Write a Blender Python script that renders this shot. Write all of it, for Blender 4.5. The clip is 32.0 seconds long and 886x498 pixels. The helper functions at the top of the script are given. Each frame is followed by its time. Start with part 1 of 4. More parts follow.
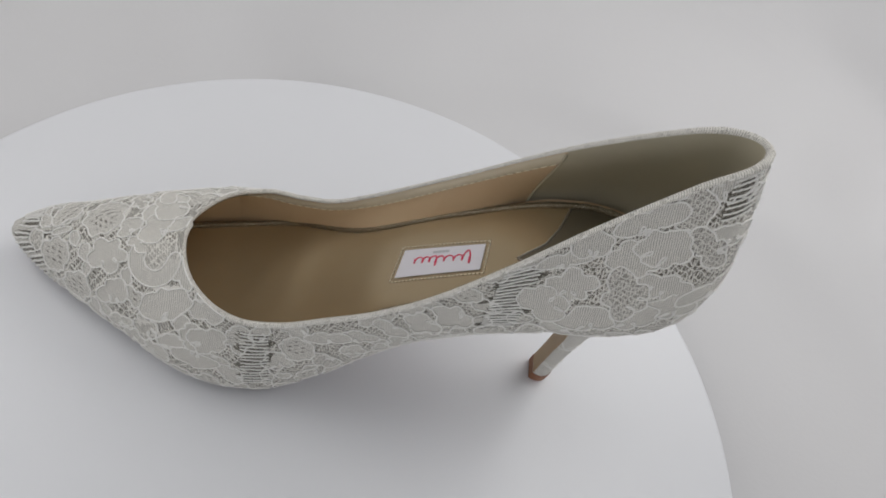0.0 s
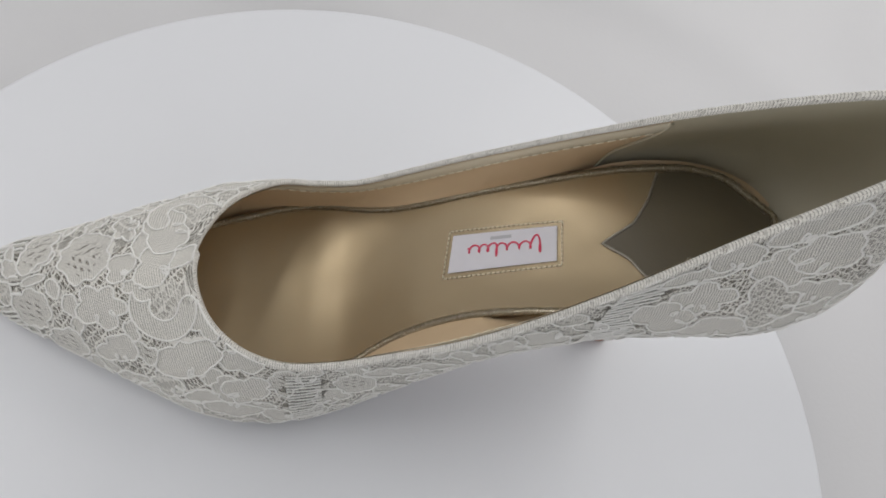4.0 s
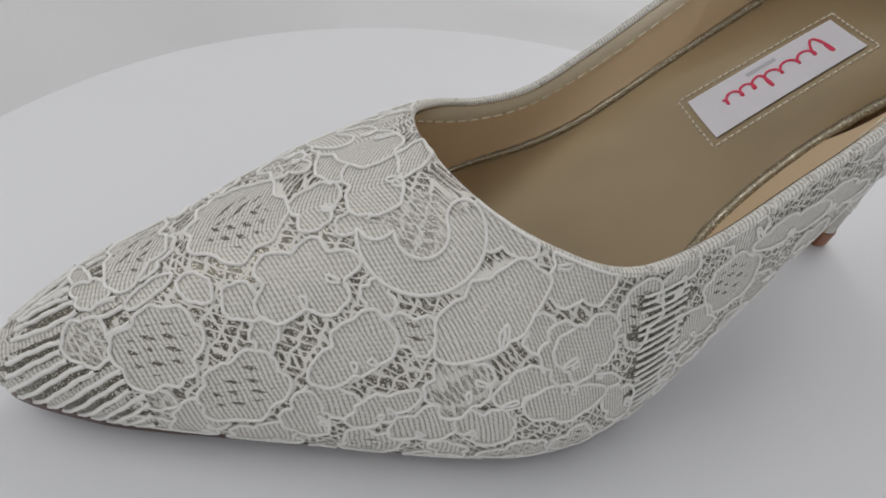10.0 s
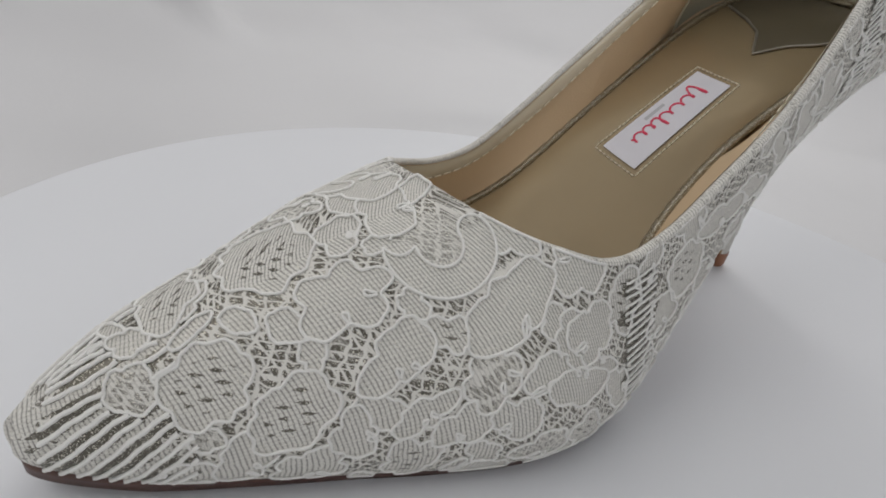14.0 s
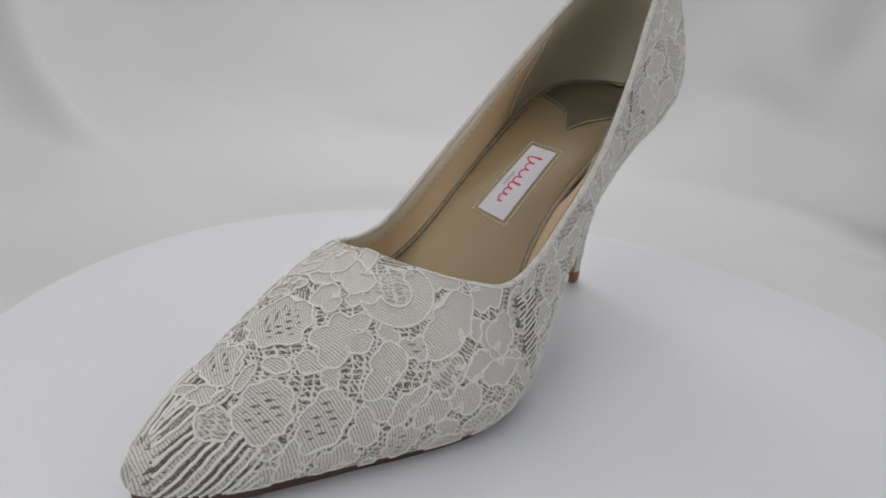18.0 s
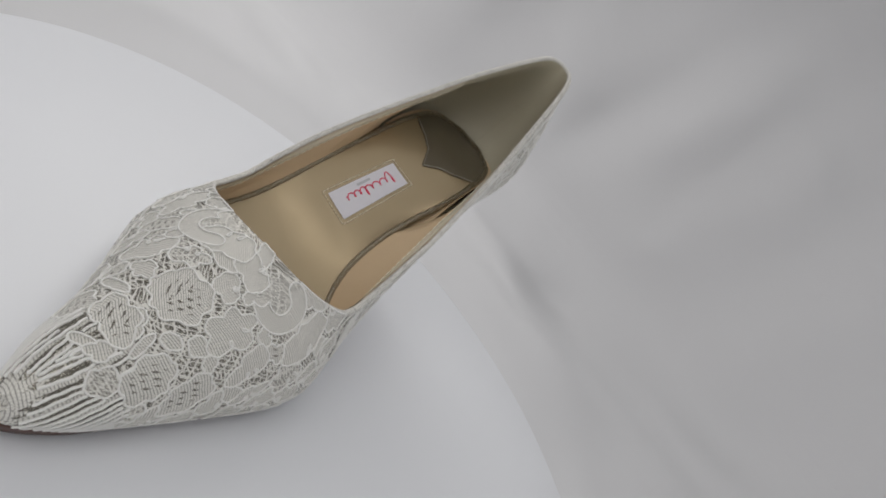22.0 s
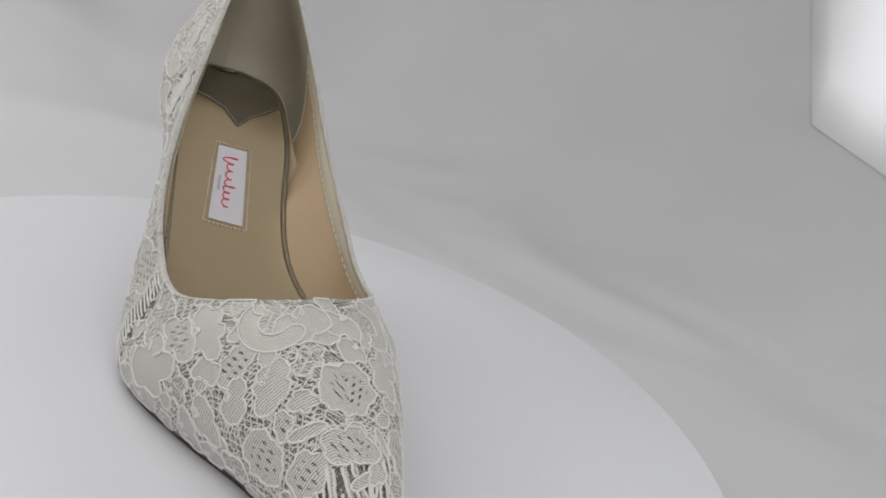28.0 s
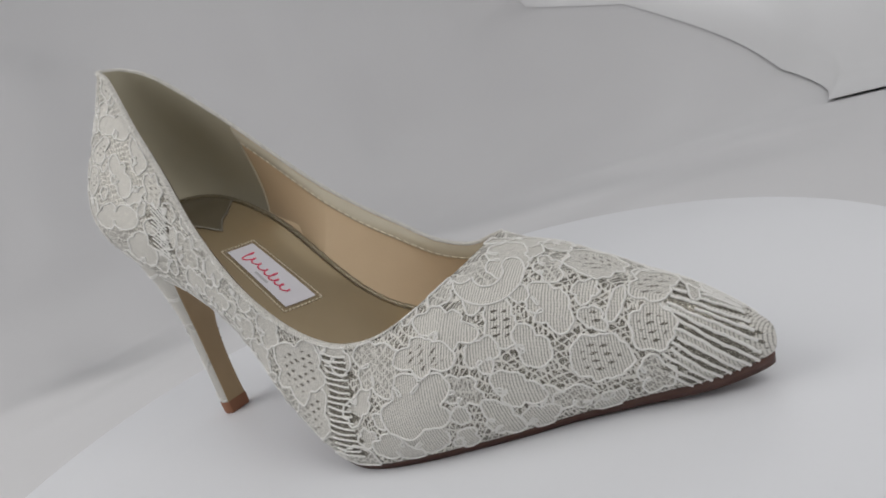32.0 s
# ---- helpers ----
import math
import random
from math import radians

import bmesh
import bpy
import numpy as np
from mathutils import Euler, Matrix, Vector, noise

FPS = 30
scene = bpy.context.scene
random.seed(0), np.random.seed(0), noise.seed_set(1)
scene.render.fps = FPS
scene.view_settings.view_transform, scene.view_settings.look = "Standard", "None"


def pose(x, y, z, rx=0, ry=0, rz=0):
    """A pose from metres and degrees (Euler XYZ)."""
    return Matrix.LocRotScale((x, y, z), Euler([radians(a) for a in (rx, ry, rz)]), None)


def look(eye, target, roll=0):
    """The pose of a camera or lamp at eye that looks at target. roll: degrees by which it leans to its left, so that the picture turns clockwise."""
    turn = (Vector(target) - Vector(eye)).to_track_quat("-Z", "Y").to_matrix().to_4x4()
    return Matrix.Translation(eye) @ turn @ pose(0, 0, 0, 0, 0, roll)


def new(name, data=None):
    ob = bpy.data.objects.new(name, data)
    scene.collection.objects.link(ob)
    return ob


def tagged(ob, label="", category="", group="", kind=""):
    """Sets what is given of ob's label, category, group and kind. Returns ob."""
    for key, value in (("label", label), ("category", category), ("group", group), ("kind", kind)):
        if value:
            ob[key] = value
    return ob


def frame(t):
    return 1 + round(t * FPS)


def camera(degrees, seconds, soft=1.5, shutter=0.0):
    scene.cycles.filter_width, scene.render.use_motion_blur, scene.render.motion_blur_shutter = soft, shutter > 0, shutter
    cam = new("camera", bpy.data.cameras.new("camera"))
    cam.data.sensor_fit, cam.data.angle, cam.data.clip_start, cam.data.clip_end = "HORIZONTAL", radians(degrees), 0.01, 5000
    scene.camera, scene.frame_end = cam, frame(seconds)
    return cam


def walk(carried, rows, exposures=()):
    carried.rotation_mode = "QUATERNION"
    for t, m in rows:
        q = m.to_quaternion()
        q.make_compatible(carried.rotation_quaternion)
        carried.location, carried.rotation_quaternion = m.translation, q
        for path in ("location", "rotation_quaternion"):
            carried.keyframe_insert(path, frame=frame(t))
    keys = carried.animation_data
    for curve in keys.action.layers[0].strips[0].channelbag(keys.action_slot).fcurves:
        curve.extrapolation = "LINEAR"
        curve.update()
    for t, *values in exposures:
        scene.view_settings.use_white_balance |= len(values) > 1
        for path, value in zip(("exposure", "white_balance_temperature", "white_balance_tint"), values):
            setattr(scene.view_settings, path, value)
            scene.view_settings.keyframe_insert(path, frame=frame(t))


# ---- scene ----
cam = camera(70.95, 32.0, soft=1.8)

# seconds, eye in metres, turn in degrees
PATH = [
    (0, -0.0076, -0.1003, 0.2375, 36.28, -15.98, 8.53),
    (0.5, -0.0118, -0.0895, 0.2348, 34.32, -15.05, 7.00),
    (1, -0.0146, -0.0830, 0.2331, 32.83, -14.88, 6.26),
    (1.5, -0.0165, -0.0779, 0.2364, 30.97, -14.70, 5.12),
    (2, -0.0214, -0.0757, 0.2408, 30.11, -14.53, 4.64),
    (2.5, -0.0253, -0.0697, 0.2391, 29.10, -15.61, 3.44),
    (4.5, -0.0455, -0.0445, 0.2045, 25.56, -15.18, -1.15),
    (5, -0.0528, -0.0444, 0.1877, 25.10, -15.64, -2.61),
    (5.5, -0.0646, -0.0459, 0.1747, 25.83, -15.22, -3.87),
    (6, -0.0742, -0.0441, 0.1633, 29.09, -14.94, -5.56),
    (6.5, -0.0815, -0.0419, 0.1442, 30.72, -14.45, -7.94),
    (7, -0.0923, -0.0312, 0.1325, 33.07, -14.35, -10.16),
    (7.5, -0.0953, -0.0241, 0.1287, 33.32, -15.06, -12.26),
    (8, -0.0981, -0.0263, 0.1209, 35.31, -15.01, -14.30),
    (8.5, -0.1052, -0.0292, 0.1139, 39.44, -14.56, -16.14),
    (9, -0.1057, -0.0351, 0.1070, 42.22, -14.12, -19.05),
    (9.5, -0.1115, -0.0365, 0.1050, 44.90, -13.07, -20.75),
    (10, -0.1098, -0.0482, 0.1033, 48.72, -11.89, -23.49),
    (10.5, -0.1150, -0.0507, 0.0961, 51.29, -12.41, -25.25),
    (11, -0.1192, -0.0501, 0.0934, 54.17, -12.16, -27.21),
    (11.5, -0.1202, -0.0501, 0.0910, 54.33, -11.42, -28.69),
    (12, -0.1243, -0.0484, 0.0883, 55.22, -11.06, -30.53),
    (12.5, -0.1249, -0.0466, 0.0858, 56.07, -10.62, -31.87),
    (13, -0.1263, -0.0439, 0.0882, 56.98, -9.88, -33.72),
    (13.5, -0.1298, -0.0499, 0.0899, 59.92, -10.12, -35.00),
    (15.5, -0.1572, -0.0669, 0.0968, 66.30, -12.38, -44.66),
    (16, -0.1602, -0.0776, 0.0984, 67.41, -9.46, -45.86),
    (16.5, -0.1646, -0.0822, 0.1045, 68.36, -8.99, -47.55),
    (17, -0.1692, -0.0785, 0.1049, 68.79, -9.06, -47.90),
    (17.5, -0.1797, -0.0766, 0.1103, 70.66, -7.13, -50.23),
    (18, -0.1846, -0.0778, 0.1091, 70.07, -7.35, -51.95),
    (18.5, -0.1865, -0.0732, 0.1017, 69.54, -7.17, -55.16),
    (19, -0.1903, -0.0744, 0.1047, 71.18, -8.40, -59.14),
    (19.5, -0.1946, -0.0663, 0.1050, 71.40, -9.45, -61.36),
    (20, -0.1977, -0.0622, 0.1039, 71.88, -10.55, -63.61),
    (20.5, -0.2135, -0.0623, 0.1182, 71.57, -17.71, -66.53),
    (21, -0.2170, -0.0330, 0.1126, 69.77, -25.35, -68.82),
    (21.5, -0.2271, -0.0150, 0.1214, 67.05, -37.78, -70.60),
    (22, -0.2340, -0.0099, 0.1391, 65.96, -46.39, -70.36),
    (22.5, -0.2430, 0.0082, 0.1490, 60.15, -53.27, -65.99),
    (23, -0.2418, 0.0271, 0.1416, 52.66, -59.11, -59.56),
    (23.5, -0.2393, 0.0404, 0.1457, 43.55, -63.02, -52.16),
    (24, -0.2387, 0.0517, 0.1409, 34.03, -70.28, -45.59),
    (24.5, -0.2338, 0.0715, 0.1450, 19.59, -71.70, -35.14),
    (26.5, -0.2181, 0.1078, 0.1321, 54.18, -66.32, -82.51),
    (27, -0.2131, 0.1031, 0.1110, 68.83, -56.81, -101.45),
    (27.5, -0.2079, 0.1169, 0.1216, 65.70, -35.28, -114.26),
    (28, -0.2255, 0.1057, 0.1205, 74.61, -17.07, -120.87),
    (28.5, -0.2181, 0.1244, 0.1156, 76.64, -4.38, -125.78),
    (29, -0.2146, 0.1330, 0.1092, 76.52, 8.32, -130.15),
    (29.5, -0.2070, 0.1457, 0.1019, 78.72, 11.82, -135.05),
    (30, -0.2002, 0.1473, 0.1007, 78.81, 17.20, -137.75),
    (30.5, -0.1904, 0.1578, 0.0920, 78.52, 19.72, -140.23),
    (31, -0.1815, 0.1676, 0.0870, 79.00, 19.12, -142.21),
    (31.5, -0.1726, 0.1757, 0.0857, 78.97, 19.18, -143.96),
    (32, -0.1661, 0.1790, 0.0843, 78.82, 19.93, -145.92),
]
# the camera meters as it goes
STOPS = [(0, -0.02), (2, -0.02), (5, 0.12), (7, 0.05), (9, 0.0), (12, -0.05), (16, -0.03), (20, -0.05), (24, -0.08), (27.5, 0.04), (29, -0.12), (30, -0.16), (31, -0.08), (32, -0.04)]
walk(cam, [(t, pose(x, y, z, a, b, c)) for t, x, y, z, a, b, c in PATH], STOPS)


# ---- light ----
world = bpy.data.worlds.new("room_light")
scene.world = world
world.use_nodes = True
world.node_tree.nodes["Background"].inputs["Color"].default_value = (0.93, 0.96, 1.0, 1)
world.node_tree.nodes["Background"].inputs["Strength"].default_value = 0.20


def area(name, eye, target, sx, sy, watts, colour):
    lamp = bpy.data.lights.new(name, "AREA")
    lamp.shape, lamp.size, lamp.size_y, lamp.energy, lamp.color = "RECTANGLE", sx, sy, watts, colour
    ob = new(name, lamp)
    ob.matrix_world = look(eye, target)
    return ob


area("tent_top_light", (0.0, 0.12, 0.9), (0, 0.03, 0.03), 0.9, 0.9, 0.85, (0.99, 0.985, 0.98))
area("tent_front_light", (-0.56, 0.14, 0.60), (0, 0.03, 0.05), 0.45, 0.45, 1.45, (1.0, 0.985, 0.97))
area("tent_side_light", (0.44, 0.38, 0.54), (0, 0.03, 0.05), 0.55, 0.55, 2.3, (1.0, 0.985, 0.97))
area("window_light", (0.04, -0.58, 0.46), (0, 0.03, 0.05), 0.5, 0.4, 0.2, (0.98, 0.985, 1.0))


# ---- materials ----
def material(name, colour=(0.8, 0.8, 0.8), rough=0.5, metal=0.0):
    m = bpy.data.materials.new(name)
    m.use_nodes = True
    b = m.node_tree.nodes["Principled BSDF"]
    b.inputs["Base Color"].default_value = (*colour, 1)
    b.inputs["Roughness"].default_value = rough
    b.inputs["Metallic"].default_value = metal
    return m


def node(m, kind, **inputs):
    n = m.node_tree.nodes.new(kind)
    for key, value in inputs.items():
        n.inputs[key.replace("_", " ")].default_value = value
    return n


def link(m, a, out, b, into):
    m.node_tree.links.new(a.outputs[out], b.inputs[into])


def bsdf(m):
    return m.node_tree.nodes["Principled BSDF"]


def mottled(name, dark, light, rough, scale, bump=0.1, fine=900.0, metal=0.0, spread=0.0005):
    """Two colours mixed by a broad noise, with a fine grain as relief."""
    m = material(name, light, rough, metal)
    co = node(m, "ShaderNodeTexCoord")
    broad = node(m, "ShaderNodeTexNoise", Scale=scale, Detail=4.0)
    grain = node(m, "ShaderNodeTexNoise", Scale=fine, Detail=3.0)
    mix = node(m, "ShaderNodeMix")
    mix.data_type = "RGBA"
    mix.inputs["A"].default_value, mix.inputs["B"].default_value = (*dark, 1), (*light, 1)
    link(m, co, "Object", broad, "Vector"), link(m, co, "Object", grain, "Vector")
    link(m, broad, "Fac", mix, "Factor"), link(m, mix, "Result", bsdf(m), "Base Color")
    relief = node(m, "ShaderNodeBump", Strength=bump, Distance=spread)
    link(m, grain, "Fac", relief, "Height"), link(m, relief, "Normal", bsdf(m), "Normal")
    return m


CLOTH = mottled("white_cloth", (0.62, 0.617, 0.625), (0.68, 0.677, 0.685), 0.9, 3.0, 0.15, 400.0)


def creased(m, scale, depth):
    """Broad soft creases on top of the grain."""
    co = node(m, "ShaderNodeTexCoord")
    wide = node(m, "ShaderNodeTexNoise", Scale=scale, Detail=1.0, Distortion=0.4)
    link(m, co, "Object", wide, "Vector")
    relief = node(m, "ShaderNodeBump", Strength=1.0, Distance=depth)
    link(m, wide, "Fac", relief, "Height")
    old = bsdf(m).inputs["Normal"].links[0].from_node
    link(m, relief, "Normal", old, "Normal")


creased(CLOTH, 3.2, 0.11)
DISC = mottled("white_plastic", (0.74, 0.75, 0.775), (0.78, 0.79, 0.815), 0.40, 6.0, 0.03, 300.0)
CORD = mottled("ivory_cord", (0.80, 0.79, 0.755), (0.89, 0.88, 0.845), 0.8, 300.0, 0.5, 2600.0)


def chain(m, op, a, b=None, c=None):
    """A maths node; a, b and c are numbers or (node, output)."""
    n = m.node_tree.nodes.new("ShaderNodeMath")
    n.operation = op
    for k, x in enumerate((a, b, c)):
        if isinstance(x, tuple):
            m.node_tree.links.new(x[0].outputs[x[1]], n.inputs[k])
        elif x is not None:
            n.inputs[k].default_value = x
    return (n, 0)


def step(m, x, lo, hi):
    n = m.node_tree.nodes.new("ShaderNodeMapRange")
    n.interpolation_type = "SMOOTHSTEP"
    m.node_tree.links.new(x[0].outputs[x[1]], n.inputs["Value"])
    n.inputs["From Min"].default_value, n.inputs["From Max"].default_value = lo, hi
    return (n, "Result")


def glitter_nodes(m, grey, gold):
    """A sparkling foil: every fleck has its own tone and tilt."""
    co = node(m, "ShaderNodeTexCoord")
    fleck = node(m, "ShaderNodeTexVoronoi", Scale=6500.0)
    link(m, co, "Object", fleck, "Vector")
    ramp = node(m, "ShaderNodeValToRGB")
    ramp.color_ramp.elements[0].color, ramp.color_ramp.elements[1].color = (*grey, 1), (*gold, 1)
    ramp.color_ramp.elements[0].position, ramp.color_ramp.elements[1].position = 0.80, 0.97
    tone = node(m, "ShaderNodeSeparateColor")
    link(m, fleck, "Color", tone, "Color"), link(m, tone, "Red", ramp, "Fac")
    tilt = node(m, "ShaderNodeBump", Strength=1.0, Distance=0.0006)
    link(m, tone, "Green", tilt, "Height")
    return ramp, tilt


def lace_material(name):
    """Threads in two directions over glitter: dense inside the motifs, an open net between them."""
    m = material(name, (0.75, 0.73, 0.68), 0.85)
    uv = node(m, "ShaderNodeUVMap")
    uv.uv_map = "threads"
    warp = node(m, "ShaderNodeTexNoise", Scale=0.14, Detail=2.0)
    link(m, uv, "UV", warp, "Vector")
    xy = node(m, "ShaderNodeSeparateXYZ")
    link(m, uv, "UV", xy, "Vector")
    u, v, w = (xy, "X"), (xy, "Y"), (warp, "Fac")
    across = chain(m, "MULTIPLY_ADD", w, 1.3, u)
    along = chain(m, "MULTIPLY_ADD", w, 1.0, v)

    def ruled(x, gap):
        return chain(m, "SINE", chain(m, "MULTIPLY", x, 2 * math.pi / gap))

    fill = node(m, "ShaderNodeAttribute")
    fill.attribute_name = "fill"
    dots = node(m, "ShaderNodeAttribute")
    dots.attribute_name = "dots"
    patch = node(m, "ShaderNodeTexNoise", Scale=0.42, Detail=2.0)
    link(m, uv, "UV", patch, "Vector")
    # the motifs: fine threads side by side, with fainter rows across them
    dense = step(m, ruled(across, 0.70), -0.85, -0.15)
    dense = chain(m, "MULTIPLY_ADD", dense, 0.62, 0.38)
    dense = chain(m, "MULTIPLY", dense, chain(m, "MULTIPLY_ADD", step(m, ruled(along, 0.80), 0.45, 0.95), -0.22, 1.0))
    hole = chain(m, "MULTIPLY", step(m, ruled(along, 2.1), 0.15, 0.45), step(m, ruled(chain(m, "MULTIPLY_ADD", along, 1.25, across), 2.9), 0.05, 0.40))
    dense = chain(m, "SUBTRACT", dense, chain(m, "MULTIPLY", hole, (dots, "Fac")))
    # the ground between them: sparse threads, some of them missing, and slanting ones
    some = step(m, (patch, "Fac"), 0.44, 0.54)
    bars = chain(m, "MULTIPLY", step(m, ruled(across, 1.05), 0.05, 0.55), some)
    stray = node(m, "ShaderNodeTexNoise", Scale=0.34, Detail=1.0)
    link(m, uv, "UV", stray, "Vector")
    along = chain(m, "MULTIPLY_ADD", (stray, "Fac"), 3.2, along)
    slant_a = step(m, ruled(chain(m, "MULTIPLY_ADD", across, 0.62, chain(m, "MULTIPLY", along, 0.95)), 1.75), 0.50, 0.85)
    slant_b = step(m, ruled(chain(m, "MULTIPLY_ADD", across, -0.80, chain(m, "MULTIPLY", along, 0.70)), 2.3), 0.66, 0.92)
    net = chain(m, "MAXIMUM", chain(m, "MAXIMUM", bars, slant_a), slant_b)
    closed = step(m, (patch, "Fac"), 0.41, 0.33)
    weave = chain(m, "MINIMUM", chain(m, "ADD", chain(m, "MAXIMUM", (fill, "Fac"), 0.0), chain(m, "MULTIPLY", closed, 0.45)), 1.0)
    mix = m.node_tree.nodes.new("ShaderNodeMix")
    mix.clamp_factor = True
    for x, into in ((weave, "Factor"), (net, "A"), (dense, "B")):
        m.node_tree.links.new(x[0].outputs[x[1]], mix.inputs[into])
    bare = step(m, (fill, "Fac"), -1.0, -0.2)
    thread = chain(m, "MULTIPLY", chain(m, "MAXIMUM", (mix, "Result"), 0.0), bare)
    fuzz = node(m, "ShaderNodeTexNoise", Scale=14.0, Detail=3.0)
    link(m, uv, "UV", fuzz, "Vector")
    tone = node(m, "ShaderNodeMix")
    tone.data_type = "RGBA"
    tone.inputs["A"].default_value, tone.inputs["B"].default_value = (0.71, 0.69, 0.64, 1), (0.86, 0.842, 0.79, 1)
    link(m, fuzz, "Fac", tone, "Factor"), link(m, tone, "Result", bsdf(m), "Base Color")
    bsdf(m).inputs["Specular IOR Level"].default_value = 0.15
    relief = node(m, "ShaderNodeBump", Strength=0.6, Distance=0.0003)
    lift = chain(m, "MULTIPLY_ADD", (fuzz, "Fac"), 0.25, thread)
    m.node_tree.links.new(lift[0].outputs[0], relief.inputs["Height"])
    link(m, relief, "Normal", bsdf(m), "Normal")
    foil = m.node_tree.nodes.new("ShaderNodeBsdfPrincipled")
    foil.inputs["Metallic"].default_value, foil.inputs["Roughness"].default_value = 0.7, 0.40
    ramp, tilt = glitter_nodes(m, (0.165, 0.152, 0.126), (1.0, 0.96, 0.84))
    link(m, ramp, "Color", foil, "Base Color"), link(m, tilt, "Normal", foil, "Normal")
    both = m.node_tree.nodes.new("ShaderNodeMixShader")
    m.node_tree.links.new(thread[0].outputs[0], both.inputs["Fac"])
    link(m, foil, "BSDF", both, 1), link(m, bsdf(m), "BSDF", both, 2)
    out = next(n for n in m.node_tree.nodes if n.type == "OUTPUT_MATERIAL")
    link(m, both, "Shader", out, "Surface")
    return m


def glitter_material(name, grey, gold):
    m = material(name, gold, 0.3, 0.8)
    ramp, tilt = glitter_nodes(m, grey, gold)
    link(m, ramp, "Color", bsdf(m), "Base Color"), link(m, tilt, "Normal", bsdf(m), "Normal")
    return m


LACE = lace_material("lace_over_glitter")
GLITTER = glitter_material("champagne_glitter", (0.34, 0.29, 0.20), (0.95, 0.91, 0.80))
SILVER = mottled("silver_edge", (0.24, 0.22, 0.18), (0.44, 0.42, 0.37), 0.35, 300.0, 0.2, 2000.0, 0.6)
PAD = mottled("olive_satin", (0.10, 0.083, 0.053), (0.14, 0.118, 0.078), 0.40, 60.0, 0.1, 1500.0)
BAND = mottled("pale_gold_leather", (0.68, 0.62, 0.48), (0.78, 0.72, 0.58), 0.22, 60.0, 0.05, 1500.0, 0.15)
STITCH = material("cream_thread", (0.82, 0.76, 0.62), 0.8)
GREY = material("grey_print", (0.50, 0.50, 0.53), 0.6)
LEATHER = mottled("champagne_leather", (0.405, 0.315, 0.19), (0.49, 0.388, 0.245), 0.26, 30.0, 0.03, 1500.0, 0.55)
creased(LEATHER, 38.0, 0.0005)
PEACH = mottled("peach_lining", (0.64, 0.48, 0.30), (0.72, 0.55, 0.355), 0.5, 50.0, 0.2, 1800.0)
PALE = mottled("pale_lining", (0.46, 0.425, 0.32), (0.55, 0.51, 0.39), 0.5, 40.0, 0.1, 1200.0, 0.0)
SOLE = mottled("brown_sole", (0.06, 0.027, 0.02), (0.12, 0.052, 0.036), 0.4, 80.0, 0.1, 900.0)
BREAST = mottled("tan_heel_leather", (0.36, 0.25, 0.13), (0.45, 0.32, 0.18), 0.5, 90.0, 0.1, 900.0)
LIFT = mottled("brown_heel_tip", (0.24, 0.10, 0.05), (0.32, 0.14, 0.07), 0.5, 150.0, 0.1, 900.0)
LABEL = mottled("white_label", (0.72, 0.71, 0.76), (0.80, 0.79, 0.84), 0.6, 200.0, 0.1, 3000.0)
RED = material("red_print", (0.75, 0.05, 0.12), 0.6)


# ---- mesh helpers ----
def add_mesh(name, verts, faces, mat, parent=None, label="", smooth=True, uv=None):
    me = bpy.data.meshes.new(name)
    me.from_pydata([tuple(map(float, v)) for v in verts], [], [tuple(map(int, q)) for q in faces])
    me.materials.append(mat)
    me.polygons.foreach_set("use_smooth", [smooth] * len(me.polygons))
    me.update()
    ob = new(name, me)
    if parent:
        ob.parent = parent
    if label:
        ob["label"] = label
    return ob


def grid_faces(n, m, wrap_n=False, wrap_m=False):
    i, j = np.meshgrid(np.arange(n if wrap_n else n - 1), np.arange(m if wrap_m else m - 1), indexing="ij")
    i2, j2 = (i + 1) % n, (j + 1) % m
    return np.stack([i * m + j, i2 * m + j, i2 * m + j2, i * m + j2], -1).reshape(-1, 4)


def spline(keys, s, periodic=False):
    """Catmull-Rom through the keys, s from 0 to the number of spans."""
    k = np.asarray(keys, float)
    n = len(k)
    i = np.clip(np.floor(s).astype(int), 0, n - 1 if periodic else n - 2)
    t = (s - i)[:, None]
    if periodic:
        p = [k[(i + d) % n] for d in (-1, 0, 1, 2)]
    else:
        ext = np.vstack([2 * k[0] - k[1], k, 2 * k[-1] - k[-2]])
        p = [ext[i + d] for d in (0, 1, 2, 3)]
    return 0.5 * (2 * p[1] + (p[2] - p[0]) * t + (2 * p[0] - 5 * p[1] + 4 * p[2] - p[3]) * t**2 + (3 * p[1] - p[0] - 3 * p[2] + p[3]) * t**3)


def unit(v):
    return v / np.maximum(np.linalg.norm(v, axis=-1, keepdims=True), 1e-12)


# ---- the display disc and the cloth round it ----
DISC_X, DISC_Y, DISC_R, DISC_H = -0.0036, 0.0032, 0.1836, 0.024
FLOOR_Z = -DISC_H


def lathe(name, profile, mat, cx, cy, turns=128, parent=None, label=""):
    prof = np.array(profile)
    a = np.linspace(0, 2 * math.pi, turns, endpoint=False)
    v = np.stack([cx + np.outer(np.cos(a), prof[:, 0]), cy + np.outer(np.sin(a), prof[:, 0]), np.tile(prof[:, 1], (turns, 1))], -1)
    return add_mesh(name, v.reshape(-1, 3), grid_faces(turns, len(prof), True), mat, parent, label)


